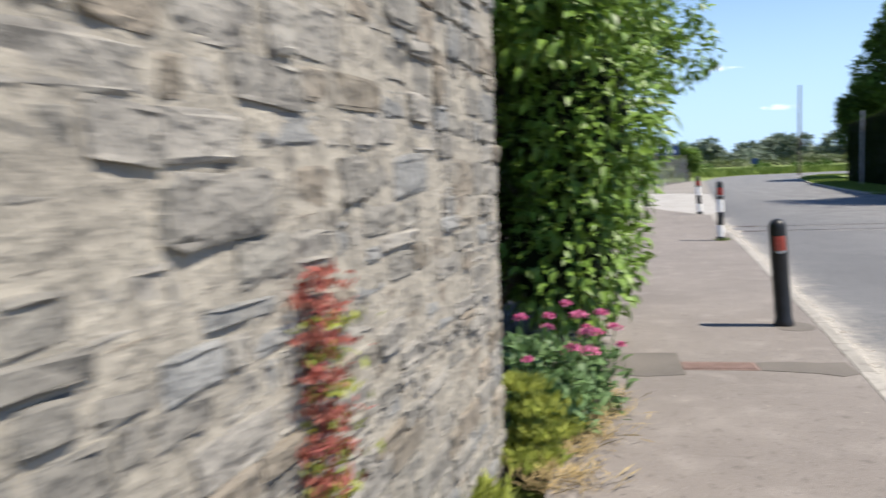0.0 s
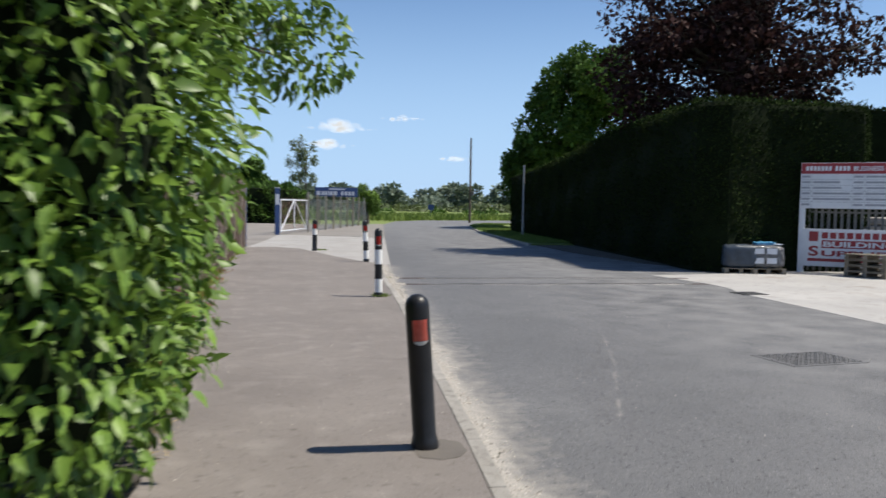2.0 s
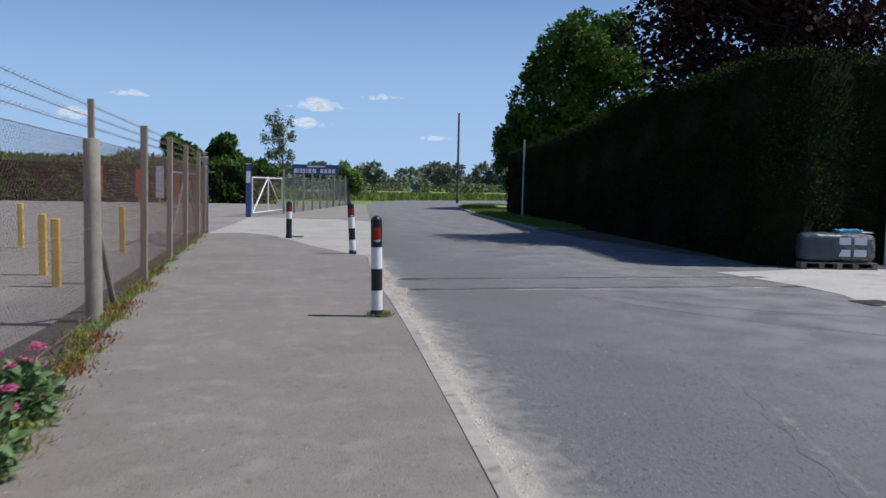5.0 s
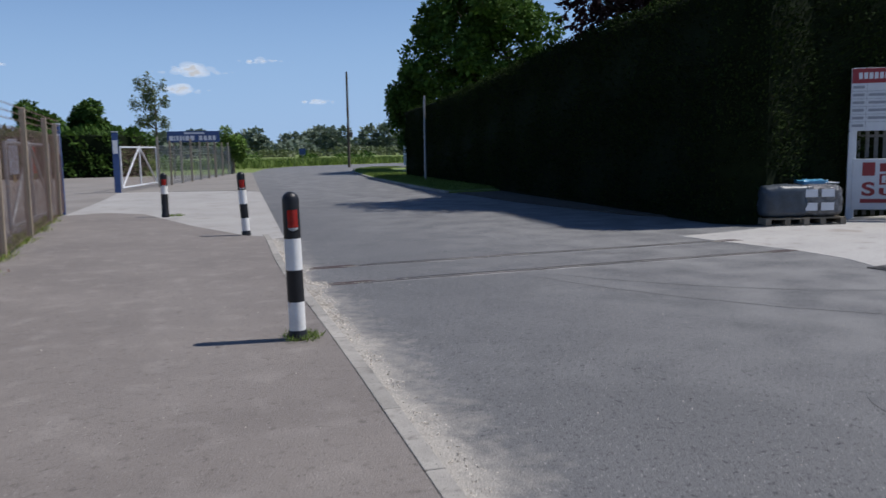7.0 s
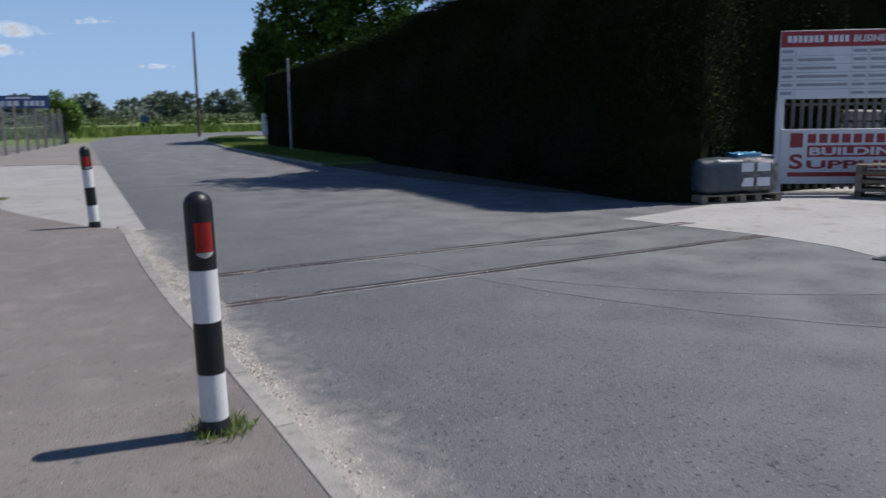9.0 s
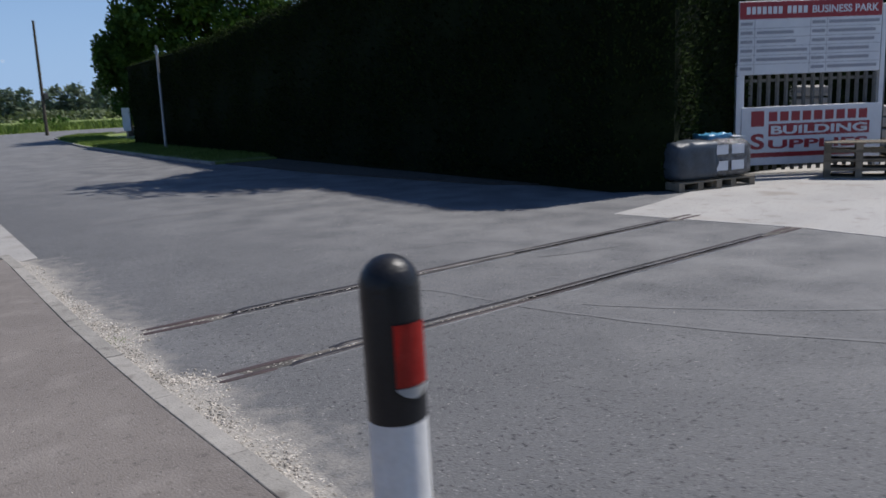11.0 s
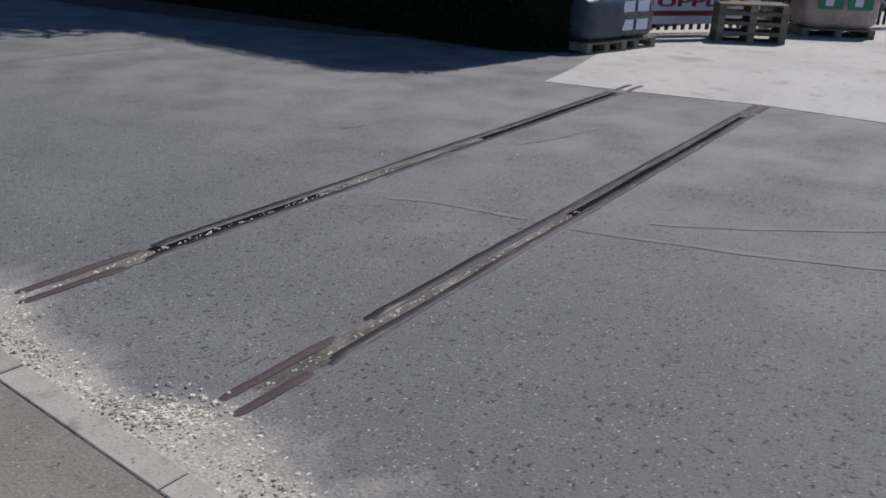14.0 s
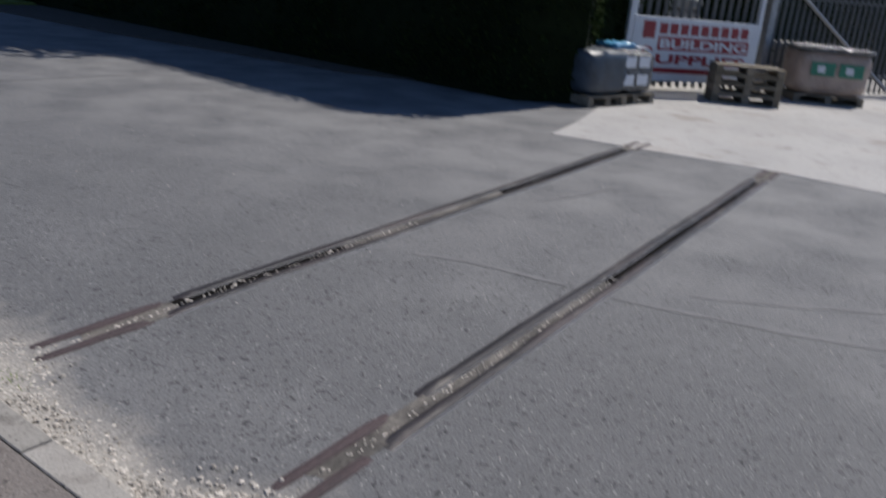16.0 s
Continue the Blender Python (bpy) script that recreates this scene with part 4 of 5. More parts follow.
for x, y, h in ((-1.58, 32.95, 2.13), (-0.65, 44.3, 2.2)):
    p = thing("gate_post", pose(x, y, -0.06), "blue painted square steel gate post with white bands", "gate post", "gate posts")
    w = 0.075 if y < 40 else 0.11
    part("shaft", box(-w, -w, -0.05, w, w, h + 0.06, 0.006), M_BLUE, p)
    part("notice", box(-w * 0.8, -w - 0.012, 1.45, w * 0.8, -w - 0.003, 1.95), M_BOARD, p, "white notice plate")
    part("cap", box(-w - 0.01, -w - 0.01, h + 0.05, w + 0.01, w + 0.01, h + 0.08), M_BOARD, p, "white post cap")


def gate_leaf(m, length, h, label, mat):
    g = thing("gate_leaf", m, label, "gate", "car park gate leaves")
    for name, a, b in (("stile", (0, 0, 0.1), (0, 0, h)), ("stile", (length, 0, 0.1), (length, 0, h)), ("rail", (0, 0, h - 0.03), (length, 0, h - 0.03)), ("rail", (0, 0, 0.15), (length, 0, 0.15)),
                       ("brace", (0.05, 0, 0.15), (length / 2, 0, h)), ("brace", (length / 2, 0, h), (length - 0.05, 0, 0.15)), ("stile", (length / 2, 0, 0.15), (length / 2, 0, h))):
        bm = bmesh.new()
        add_rod(bm, a, b, 0.035, None, 8)
        part(name, bm, mat, g)
    bm = bmesh.new()
    for k in range(int(length / 0.09)):
        add_rod(bm, (k * 0.09, 0, 0.15), (k * 0.09, 0, h - 0.05), 0.0025, None, 3)
    for k in range(int(h / 0.09)):
        add_rod(bm, (0, 0, 0.15 + k * 0.09), (length, 0, 0.15 + k * 0.09), 0.0025, None, 3)
    part("mesh_infill", bm, M_WIRE, g)
    return g


gate_leaf(pose(-0.5, 44.55, -0.06, 0, 0, 75), 5.2, 1.72, "open white steel mesh gate leaf with diagonal braces", M_BOARD)
gate_leaf(pose(-1.78, 32.8, -0.06, 0, 0, -92), 5.2, 1.72, "open grey steel mesh gate leaf folded back along the fence", M_GALV)

# fence beyond the gate
far_fence = thing("wire_fence", pose(0, 0, -0.05), "grey mesh fence beyond the car park gate", "fence")
fa, fb = Vector((0.9, 48.3, 0)), Vector((5.9, 67.0, 0))
bm = bmesh.new()
for k in range(150):
    p = fa.lerp(fb, k / 149)
    add_rod(bm, p + Vector((0, 0, 0.02)), p + Vector((0, 0, 1.75)), 0.006, None, 3)
for k in range(14):
    add_rod(bm, fa + Vector((0, 0, 0.05 + 0.13 * k)), fb + Vector((0, 0, 0.05 + 0.13 * k)), 0.006, None, 3)
part("wire_mesh", bm, M_GALV, far_fence)
for k in range(10):
    p = fa.lerp(fb, k / 9)
    square_post(pose(p.x, p.y, -0.05), 2.0 + 0.12 * (k % 3 == 0), 0.1, M_WOOD if k % 2 else M_CONCPOST, "weathered square fence post beyond the gate")
name_board = thing("name_board", pose(3.0, 59.5, -0.05, 0, 0, -4), "blue name board with white lettering bars on two posts", "sign")
part("panel", box(-1.42, -0.03, 2.0, 1.42, 0.03, 2.62, 0.01), M_BLUE, name_board)
for x in (-1.1, 1.1):
    part("post", box(x - 0.04, 0.03, 0, x + 0.04, 0.11, 2.55), M_WOOD, name_board)
for x0, x1 in ((-1.3, -1.1), (-1.05, -0.98), (-0.92, -0.8), (-0.74, -0.62), (-0.56, -0.49), (-0.43, -0.25), (-0.18, 0.05), (0.3, 0.48), (0.55, 0.72), (0.79, 0.97), (1.04, 1.2)):
    part("lettering_bar", box(x0, -0.036, 2.1, x1, -0.031, 2.36), M_BOARD, name_board)
part("lettering_bar", box(-0.5, -0.036, 2.46, 0.6, -0.031, 2.55), M_BOARD, name_board)

# car park
for x, y in ((-2.87, 23.95), (-2.75, 26.2), (-3.2, 21.9), (-2.65, 20.4), (-5.0, 27.3)):
    p = thing("timber_bollard", pose(x, y, -0.07), "short yellow painted timber post in the car park", "bollard", "yellow car park posts")
    part("shaft", box(-0.055, -0.055, -0.1, 0.055, 0.055, 0.96, 0.012), M_YELLOW, p)
for x, h0, mat, lab in ((-9.7, 2.35, M_BANNER, "red feather banner on a timber post"), (-7.4, 2.15, M_BANNER, "red feather banner on a timber post"), (-6.25, 2.35, M_BOARD, "white feather banner on a timber post"), (-5.4, 2.0, M_BANNER, "red feather banner on a timber post")):
    p = thing("banner", pose(x, 60, -0.07), lab, "banner", "banners")
    part("post", box(-0.06, -0.06, -0.1, 0.06, 0.06, 1.1), M_YELLOW, p)
    part("cloth", box(-0.22, -0.09, 0.45, 0.24, -0.065, h0, 0.008), mat, p)

# ---- poles ----
pole = thing("telegraph_pole", pose(16.12, 77.2, -0.15), "tall dark timber telegraph pole with a small box", "pole")
part("shaft", lathe([(0.12, -0.2), (0.105, 3), (0.08, 7.8), (0.0, 7.82)], 12), M_STEM, pole, smooth=True)
part("junction_box", box(0.08, -0.16, 2.55, 0.34, 0.1, 2.95, 0.02), M_IRON, pole)
pole = thing("steel_pole", pose(11.98, 45.3, -0.03), "slim grey galvanised steel pole on the verge", "pole")
part("shaft", lathe([(0.055, -0.1), (0.055, 1.1), (0.045, 1.15), (0.045, 3.68), (0.0, 3.7)], 14), M_GALV, pole, smooth=True)
marker = thing("marker_board", pose(15.7, 60.0, -0.05), "small white board on a short post at the verge", "sign")
part("post", box(-0.04, -0.03, -0.1, 0.04, 0.03, 1.4), M_WOOD, marker)
part("panel", box(-0.2, -0.06, 0.4, 0.2, -0.032, 1.6, 0.008), M_BOARD, marker)

small = thing("road_sign", pose(16.2, 99, -0.2, 0, 0, -8), "small blue road sign on a post across the meadow", "sign")
part("post", box(-0.04, -0.04, 0, 0.04, 0.04, 1.4), M_GALV, small)
part("panel", box(-0.35, -0.07, 1.1, 0.35, -0.045, 1.75, 0.01), M_BLUE, small)

# ---- business park sign ----
SL, SD = Vector((13.08, 23.12, ROAD_Z)), Vector((2.01, -1.48, 0)).normalized()
sign_m = Matrix.Translation(SL) @ Matrix.Rotation(math.atan2(SD.y, SD.x), 4, "Z")
sign = thing("entrance_sign", sign_m @ pose(0, 0, -0.06) @ Matrix.Diagonal((1, 1, 0.975, 1)), "large white and red entrance sign board with two panels", "sign")
Z0 = -ROAD_Z
part("post", box(-0.06, -0.02, 0, 0.03, 0.06, 1.9 + Z0, 0.005), M_BOARD, sign)
part("post", box(2.40, 0.02, 0, 2.48, 0.10, 2.8 + Z0, 0.005), M_BOARD, sign)
part("post", box(0.03, 0.02, 0, 0.09, 0.08, 2.8 + Z0, 0.005), M_BOARD, sign)
top_panel = part("top_panel", box(-0.05, -0.03, 1.69 + Z0, 2.36, 0.015, 2.89 + Z0, 0.004), M_BOARD, sign)
header = part("header", box(-0.04, -0.036, 2.60 + Z0, 2.35, -0.031, 2.88 + Z0), M_SIGNRED, top_panel, "dark red header strip")
low_panel = part("low_panel", box(0.03, -0.03, 0.16 + Z0, 2.44, 0.015, 1.15 + Z0, 0.004), M_BOARD, sign)


def lettering(text, x, z, size, width, mat, parent, y=-0.04, bold=0.0):
    """Raised letters, fitted to the given width."""
    c = bpy.data.curves.new("lettering", "FONT")
    c.body, c.size, c.extrude, c.offset = text, size, 0.002, bold
    tmp = new("tmp", c)
    bpy.context.view_layer.update()
    me = bpy.data.meshes.new_from_object(tmp.evaluated_get(bpy.context.evaluated_depsgraph_get()))
    bpy.data.objects.remove(tmp)
    xs = [v.co.x for v in me.vertices]
    x0, x1 = min(xs), max(xs)
    me.transform(Matrix.Translation((x, y, z)) @ Matrix.Rotation(radians(90), 4, "X") @ Matrix.Diagonal((width / (x1 - x0), 1, 1, 1)) @ Matrix.Translation((-x0, 0, 0)))
    me.materials.append(mat)
    ob = new("lettering", me)
    ob.parent = parent
    return ob


def letter_bars(count, x, z, w, h, mat, parent, y=-0.04, fill=0.72):
    for i in range(count):
        a = x + w * i / count
        part("lettering_bar", box(a, y, z, a + w / count * fill, y + 0.004, z + h), mat, parent)


letter_bars(7, 0.07, 2.68 + Z0, 0.62, 0.12, M_BOARD, top_panel, -0.041)
letter_bars(4, 0.75, 2.68 + Z0, 0.36, 0.12, M_BOARD, top_panel, -0.041)
lettering("BUSINESS PARK", 1.17, 2.68 + Z0, 0.165, 1.12, M_BOARD, top_panel, -0.04, 0.003)
for r in range(6):
    z = 2.50 - 0.147 * r + Z0
    if r:
        part("rule", box(-0.03, -0.034, z + 0.092, 2.34, -0.0305, z + 0.1), M_INK, top_panel)
    for x0, w in ((-0.02, 0.2), (1.18, 0.22)):
        part("print_bar", box(x0, -0.034, z, x0 + w, -0.0305, z + 0.052), M_INK, top_panel)
    for x0, w in ((0.25, (0.0, 0.62, 0.66, 0.86, 0.86, 0.0)[r]), (1.46, (0.86, 0.8, 0.78, 0.7, 0.7, 0.84)[r])):
        if w:
            part("print_bar", box(x0, -0.034, z, x0 + w, -0.0305, z + 0.052), M_INK, top_panel)
for x0 in (0.215, 1.15, 1.43):
    part("rule", box(x0, -0.034, 1.70 + Z0, x0 + 0.006, -0.0305, 2.59 + Z0), M_INK, top_panel)
part("lettering_bar", box(0.2, -0.036, 0.82 + Z0, 0.42, -0.031, 1.08 + Z0, 0.0), M_SIGNRED, low_panel)
letter_bars(9, 0.50, 0.90 + Z0, 1.74, 0.16, M_SIGNRED, low_panel, -0.036, 0.74)
part("band", box(0.5, -0.034, 0.645 + Z0, 2.24, -0.031, 0.855 + Z0), M_SIGNRED, low_panel, "red strip behind the letters")
lettering("BUILDING", 0.54, 0.685 + Z0, 0.19, 1.66, M_BOARD, low_panel, -0.039, 0.006)
lettering("S", 0.2, 0.44 + Z0, 0.36, 0.23, M_SIGNRED, low_panel, -0.036, 0.01)
lettering("UPPLIES", 0.5, 0.44 + Z0, 0.20, 1.72, M_SIGNRED, low_panel, -0.036, 0.006)
part("stripe", box(0.18, -0.036, 0.29 + Z0, 2.2, -0.031, 0.37 + Z0), M_SIGNRED, low_panel, "red stripe along the foot")

# palisade fence and gate behind the sign
pal_f = thing("palisade_fence", sign_m @ pose(-0.6, 0.32, 0), "grey galvanised palisade fence behind the sign", "fence")
pale_me = None
for k in range(22):
    x = k * 0.155
    bm = bmesh.new()
    for a, b in ((-0.035, -0.012), (-0.012, 0.012), (0.012, 0.035)):
        add_box(bm, a, -0.012 if a == -0.012 else 0.0, 0.05, b, 0.004 if a == -0.012 else 0.012, 1.85)
    if pale_me is None:
        o = part("pale", bm, M_PALISADE, pal_f)
        pale_me = o.data
    else:
        bm.free()
        o = new("pale", pale_me)
        o.parent = pal_f
    o.location = (x, 0, 0)
for z in (0.35, 1.55):
    part("rail", box(-0.1, 0.02, z, 3.4, 0.06, z + 0.05), M_PALISADE, pal_f)
gate2 = thing("palisade_gate", sign_m @ pose(3.0, 0.4, 0, 0, 0, 6), "open grey palisade gate with a diagonal brace", "gate")
for k in range(24):
    o = new("pale", pale_me)
    o.parent = gate2
    o.location = (0.1 + k * 0.155, 0, 0)
for z in (0.3, 1.6):
    part("rail", box(0, 0.02, z, 3.8, 0.07, z + 0.06), M_PALISADE, gate2)
bm = bmesh.new()
add_rod(bm, (0.2, -0.05, 1.85), (3.3, -0.05, 0.12), 0.035, None, 8)
part("brace", bm, M_GALV, gate2, "pale diagonal brace")
part("post", box(-0.14, -0.07, 0, 0.0, 0.07, 1.9, 0.006), M_GALV, gate2, "grey gate post")
part("post", box(3.8, -0.07, 0, 3.94, 0.07, 2.05, 0.006), M_PALISADE, gate2)

# goods in front of the sign


def wood_pallet(parent, z, w=1.2, d=1.0, name_prefix=""):
    for i in range(5):
        y = -d / 2 + i * (d - 0.1) / 4
        part("deck_board", box(-w / 2, y, z + 0.115, w / 2, y + 0.1, z + 0.137), M_OLDWOOD, parent)
    for x in (-w / 2, -0.05, w / 2 - 0.1):
        part("stringer", box(x, -d / 2, z + 0.022, x + 0.1, d / 2, z + 0.115), M_OLDWOOD, parent)
    for i in range(3):
        y = -d / 2 + i * (d - 0.1) / 2
        part("foot_board", box(-w / 2, y, z, w / 2, y + 0.1, z + 0.022), M_OLDWOOD, parent)


def lumpy_block(w, d, z0, z1, seed, lump=0.03, bulge=0.04):
    """A wrapped load: a box with rounded, uneven sides."""
    bm = bmesh.new()
    bmesh.ops.create_cube(bm, size=1)
    bmesh.ops.subdivide_edges(bm, edges=bm.edges[:], cuts=9, use_grid_fill=True)
    for v in bm.verts:
        x, y, z = v.co
        r = (abs(x * 2) ** 6 + abs(y * 2) ** 6 + abs(z * 2) ** 8) ** (1 / 7)
        k = 1 / max(r, 1e-3) if r > 1 else 1
        n = noise.noise(Vector((x * 5 + seed, y * 5, z * 6))) * lump
        s = 1 + bulge * (0.25 - z * z) * 4
        v.co = (x * k * w * s * (1 + n), y * k * d * s * (1 + n), z0 + (z * k + 0.5) * (z1 - z0) + n * 0.5)
    return bm


for x, y, rot, mat, lab, sd in ((11.2, 22.98, -16, M_SHADEBLUE, "blue wrapped pallet load coloured dark for the hedge's shade", 3), (11.87, 22.85, -16, M_WRAP, "clear-wrapped pallet of grey goods with white labels", 7)):
    pl = thing("wrapped_pallet", pose(x, y, ROAD_Z + 0.005, 0, 0, rot), lab, "pallet", "goods by the sign")
    wood_pallet(pl, 0, 0.85 if sd == 7 else 0.8, 0.95)
    load = part("load", lumpy_block(0.82, 0.9, 0.135, 0.72, sd, 0.05, 0.015), mat, pl, smooth=True)
    if sd == 7:
        part("top_bundle", lumpy_block(0.5, 0.4, 0.66, 0.78, 5, 0.1), M_BRIGHTBLUE, pl, "bright blue bundle on top", True)
        for x0, z in ((-0.36, 0.5), (-0.36, 0.26), (-0.05, 0.5), (-0.05, 0.26)):
            part("paper_label", box(x0, -0.482, z, x0 + 0.24, -0.474, z + 0.14), M_BOARD, load, "white paper label")
        part("paper_label", box(0.16, -0.3, 0.73, 0.38, -0.02, 0.745), M_BOARD, pl, "white delivery note on top")
st = thing("pallet_stack", pose(13.9, 21.5, ROAD_Z + 0.005, 0, 0, -64), "stack of three empty weathered wooden pallets", "pallet", "goods by the sign")
for k in range(4):
    wood_pallet(st, 0.142 * k, 1.0, 0.6)
sk = thing("sack_pallet", pose(15.9, 20.7, ROAD_Z + 0.005, 0, 0, -62), "wrapped pallet of brown packaged sacks with green labels", "pallet", "goods by the sign")
wood_pallet(sk, 0, 1.12, 0.9)
sack_load = part("load", lumpy_block(1.15, 0.92, 0.135, 0.86, 12, 0.06), M_SACK, sk, smooth=True)
part("top_sheet", lumpy_block(1.18, 0.95, 0.80, 0.90, 13, 0.05), M_WRAP, sk, "pale plastic top sheet", True)
for x0 in (-0.4, 0.05):
    part("green_label", box(x0, -0.505, 0.45, x0 + 0.38, -0.49, 0.66), M_GREENLABEL, sack_load, "dark green printed label")
    part("label_mark", box(x0 + 0.1, -0.512, 0.5, x0 + 0.22, -0.507, 0.61), M_BOARD, sack_load, "pale mark on the label")
for i, (u, v, w, h) in enumerate(((0.6, 1.7, 1.1, 1.45), (1.9, 2.0, 1.2, 1.55), (3.6, 2.6, 1.2, 1.1), (5.6, 2.2, 1.3, 0.9))):
    b = thing("block_pallet", sign_m @ pose(u, v, 0.005), "pallet of pale blocks stacked behind the palisade", "pallet", "goods in the yard")
    wood_pallet(b, 0, w, 1.0)
    for k in range(int((h - 0.14) / 0.22)):
        part("block_layer", lumpy_block(w * 0.95, 0.95, 0.14 + 0.22 * k, 0.355 + 0.22 * k, i + k, 0.04, 0.0), M_CONC, b)

# ---- shrubs behind the yard, far landscape ----


def hedge2_top(y):
    return 4.3 + 0.2 * math.sin(y * 2)


hedge_block("shrub_row", [(13.6, 25.6), (24, 20.8), (30, 19), (31, 22), (25, 24.5), (15.5, 28.5)], hedge2_top, M_SHADECORE, "dense dark evergreen row behind the business park sign", 200, 0.16, 15, M_HEDGE, 0.35)
tree("yard_tree", (19.5, 26.5, -0.1), 5.0, 0.2, crown(2.6, 2.6, 2.0, 4.9, 14, 14), 10000, 0.2, M_TREE, "dark green broadleaf tree behind the yard", 14)

hedge_block("car_park_hedge", [(-60, 66.5), (-1.5, 66.5), (0.5, 68), (0, 70), (-60, 70)], lambda y: 2.7 + 0.25 * math.sin(y), M_SHADECORE, "tall green hedge along the back of the car park", 45, 0.42, 16, M_TREE, 0.5)
tree("hedgerow_tree", (-6.3, 72, -0.1), 5.6, 0.2, crown(1.8, 1.8, 1.8, 5.2, 14, 17), 7000, 0.3, M_TREE, "dark rounded tree behind the car park", 17)
tree("hedgerow_tree", (-2.9, 73, -0.1), 5.4, 0.2, crown(1.6, 1.6, 1.6, 4.9, 14, 18), 6500, 0.3, M_TREE, "dark rounded tree behind the car park", 18)
tree("birch_tree", (1.3, 80, -0.1), 8.2, 0.10, crown(2.0, 1.8, 2.2, 8.6, 26, 19, 0.2), 2600, 0.2, M_PALETREE, "slender sparse birch beyond the gate", 19, 0.8, shell=0.9)
tree("hedgerow_tree", (-10.5, 82, -0.1), 4.5, 0.15, crown(2.0, 2.0, 1.0, 4.8, 10, 20), 3000, 0.32, M_PALETREE, "small pale tree behind the car park", 20)
tree("round_bush", (5.6, 66.5, -0.1), 2.4, 0.1, crown(0.9, 0.9, 0.2, 3.0, 10, 23, 0.5), 5000, 0.17, M_LEAF, "bright green rounded bush at the end of the fence", 23)


def belt(name, x0, x1, y0, y1, count, h0, h1, r0, r1, n, size, mat, label, category, seed):
    """A far hedge or wood: many uneven clumps side by side."""
    rng = random.Random(seed)
    lobes = []
    for i in range(count):
        x = x0 + (x1 - x0) * (i + rng.uniform(-0.4, 0.4)) / count
        h, r = rng.uniform(h0, h1), rng.uniform(r0, r1)
        lobes.append((x, rng.uniform(y0, y1), h * 0.5 - 0.2, r, r, h * 0.5))
        if rng.random() < 0.6:
            lobes.append((x + rng.uniform(-r, r), rng.uniform(y0, y1), h * 0.75, r * 0.5, r * 0.5, h * 0.3))
    P, N = lobes_cloud(lobes, n, seed, 0.5)
    P[:, 2] = np.maximum(P[:, 2], -0.1)
    ob = leaves(name, P, N, size, mat, None, "", seed, "rhomb", 0.8, 0.0, 1.3)
    return tagged(ob, label, category, "", "stuff")


belt("field_hedge", -120, 140, 118, 128, 46, 0.5, 1.5, 0.8, 2.6, 9000, 0.5, M_TREE, "low rough hedge across the meadow", "hedge", 61)
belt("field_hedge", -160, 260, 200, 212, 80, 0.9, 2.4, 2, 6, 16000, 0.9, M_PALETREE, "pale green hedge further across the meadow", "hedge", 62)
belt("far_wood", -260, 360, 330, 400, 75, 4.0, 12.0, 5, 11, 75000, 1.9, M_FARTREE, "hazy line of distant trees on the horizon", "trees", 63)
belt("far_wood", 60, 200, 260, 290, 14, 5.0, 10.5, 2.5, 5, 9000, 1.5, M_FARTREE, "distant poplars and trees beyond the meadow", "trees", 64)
gr = np.random.default_rng(8)
gx, gy = gr.uniform(-30, 110, 30000), gr.uniform(83, 112, 30000)
ok = gy > np.interp(gx, [-30, 8, 13, 22, 70, 110], [70, 79.5, 87, 92.5, 100, 107])
tufts("tall_meadow_grass", np.column_stack([gx[ok], gy[ok], np.full(ok.sum(), -0.2)]), 30000, 0.7, M_GRASS, "tall meadow grass beyond the road", "grass", 65, 0.3, 0.12, 0.3)

# small fair-weather clouds, their sunlit white put in as a glow
M_CLOUDGLOW = bpy.data.materials.new("cloud_glow")
M_CLOUDGLOW.use_nodes = True
mn, ml = M_CLOUDGLOW.node_tree.nodes, M_CLOUDGLOW.node_tree.links
mtr, mmx, mdf = mn.new("ShaderNodeBsdfTransparent"), mn.new("ShaderNodeMixShader"), mn.new("ShaderNodeEmission")
mdf.inputs["Color"].default_value, mdf.inputs["Strength"].default_value = (0.93, 0.95, 1.0, 1), 0.85
mmx.inputs[0].default_value = 0.10
ml.new(mtr.outputs[0], mmx.inputs[1])
ml.new(mdf.outputs[0], mmx.inputs[2])
ml.new(mmx.outputs[0], mn["Material Output"].inputs["Surface"])
rng = random.Random(77)
for az, el, w, h in ((3.1, 5.2, 150, 34), (2.5, 4.0, 120, 26), (11.3, 3.2, 110, 14), (7.6, 5.9, 130, 14), (-8.9, 5.5, 120, 18), (-12.3, 4.0, 110, 26), (-18, 6.5, 150, 30)):
    R = 3400
    c = Vector((R * math.sin(radians(az)), R * math.cos(radians(az)), R * math.tan(radians(el))))
    bm = bmesh.new()
    for _ in range(26):
        u = rng.gauss(0, 0.42)
        s = max(0.15, 1 - abs(u)) * h * rng.uniform(0.35, 0.75)
        p = c + Vector((u * w, rng.uniform(-20, 20), rng.uniform(-0.3, 0.9) * h * max(0.1, 1 - abs(u))))
        m = Matrix.Translation(p) @ Matrix.Diagonal((s * 1.7, s, s * 0.8, 1))
        bmesh.ops.create_icosphere(bm, subdivisions=2, radius=1, matrix=m)
    tagged(link_mesh("backdrop_cloud", bm, M_CLOUDGLOW, smooth=True), "small white fair-weather cloud low in the sky", "", "", "structure")

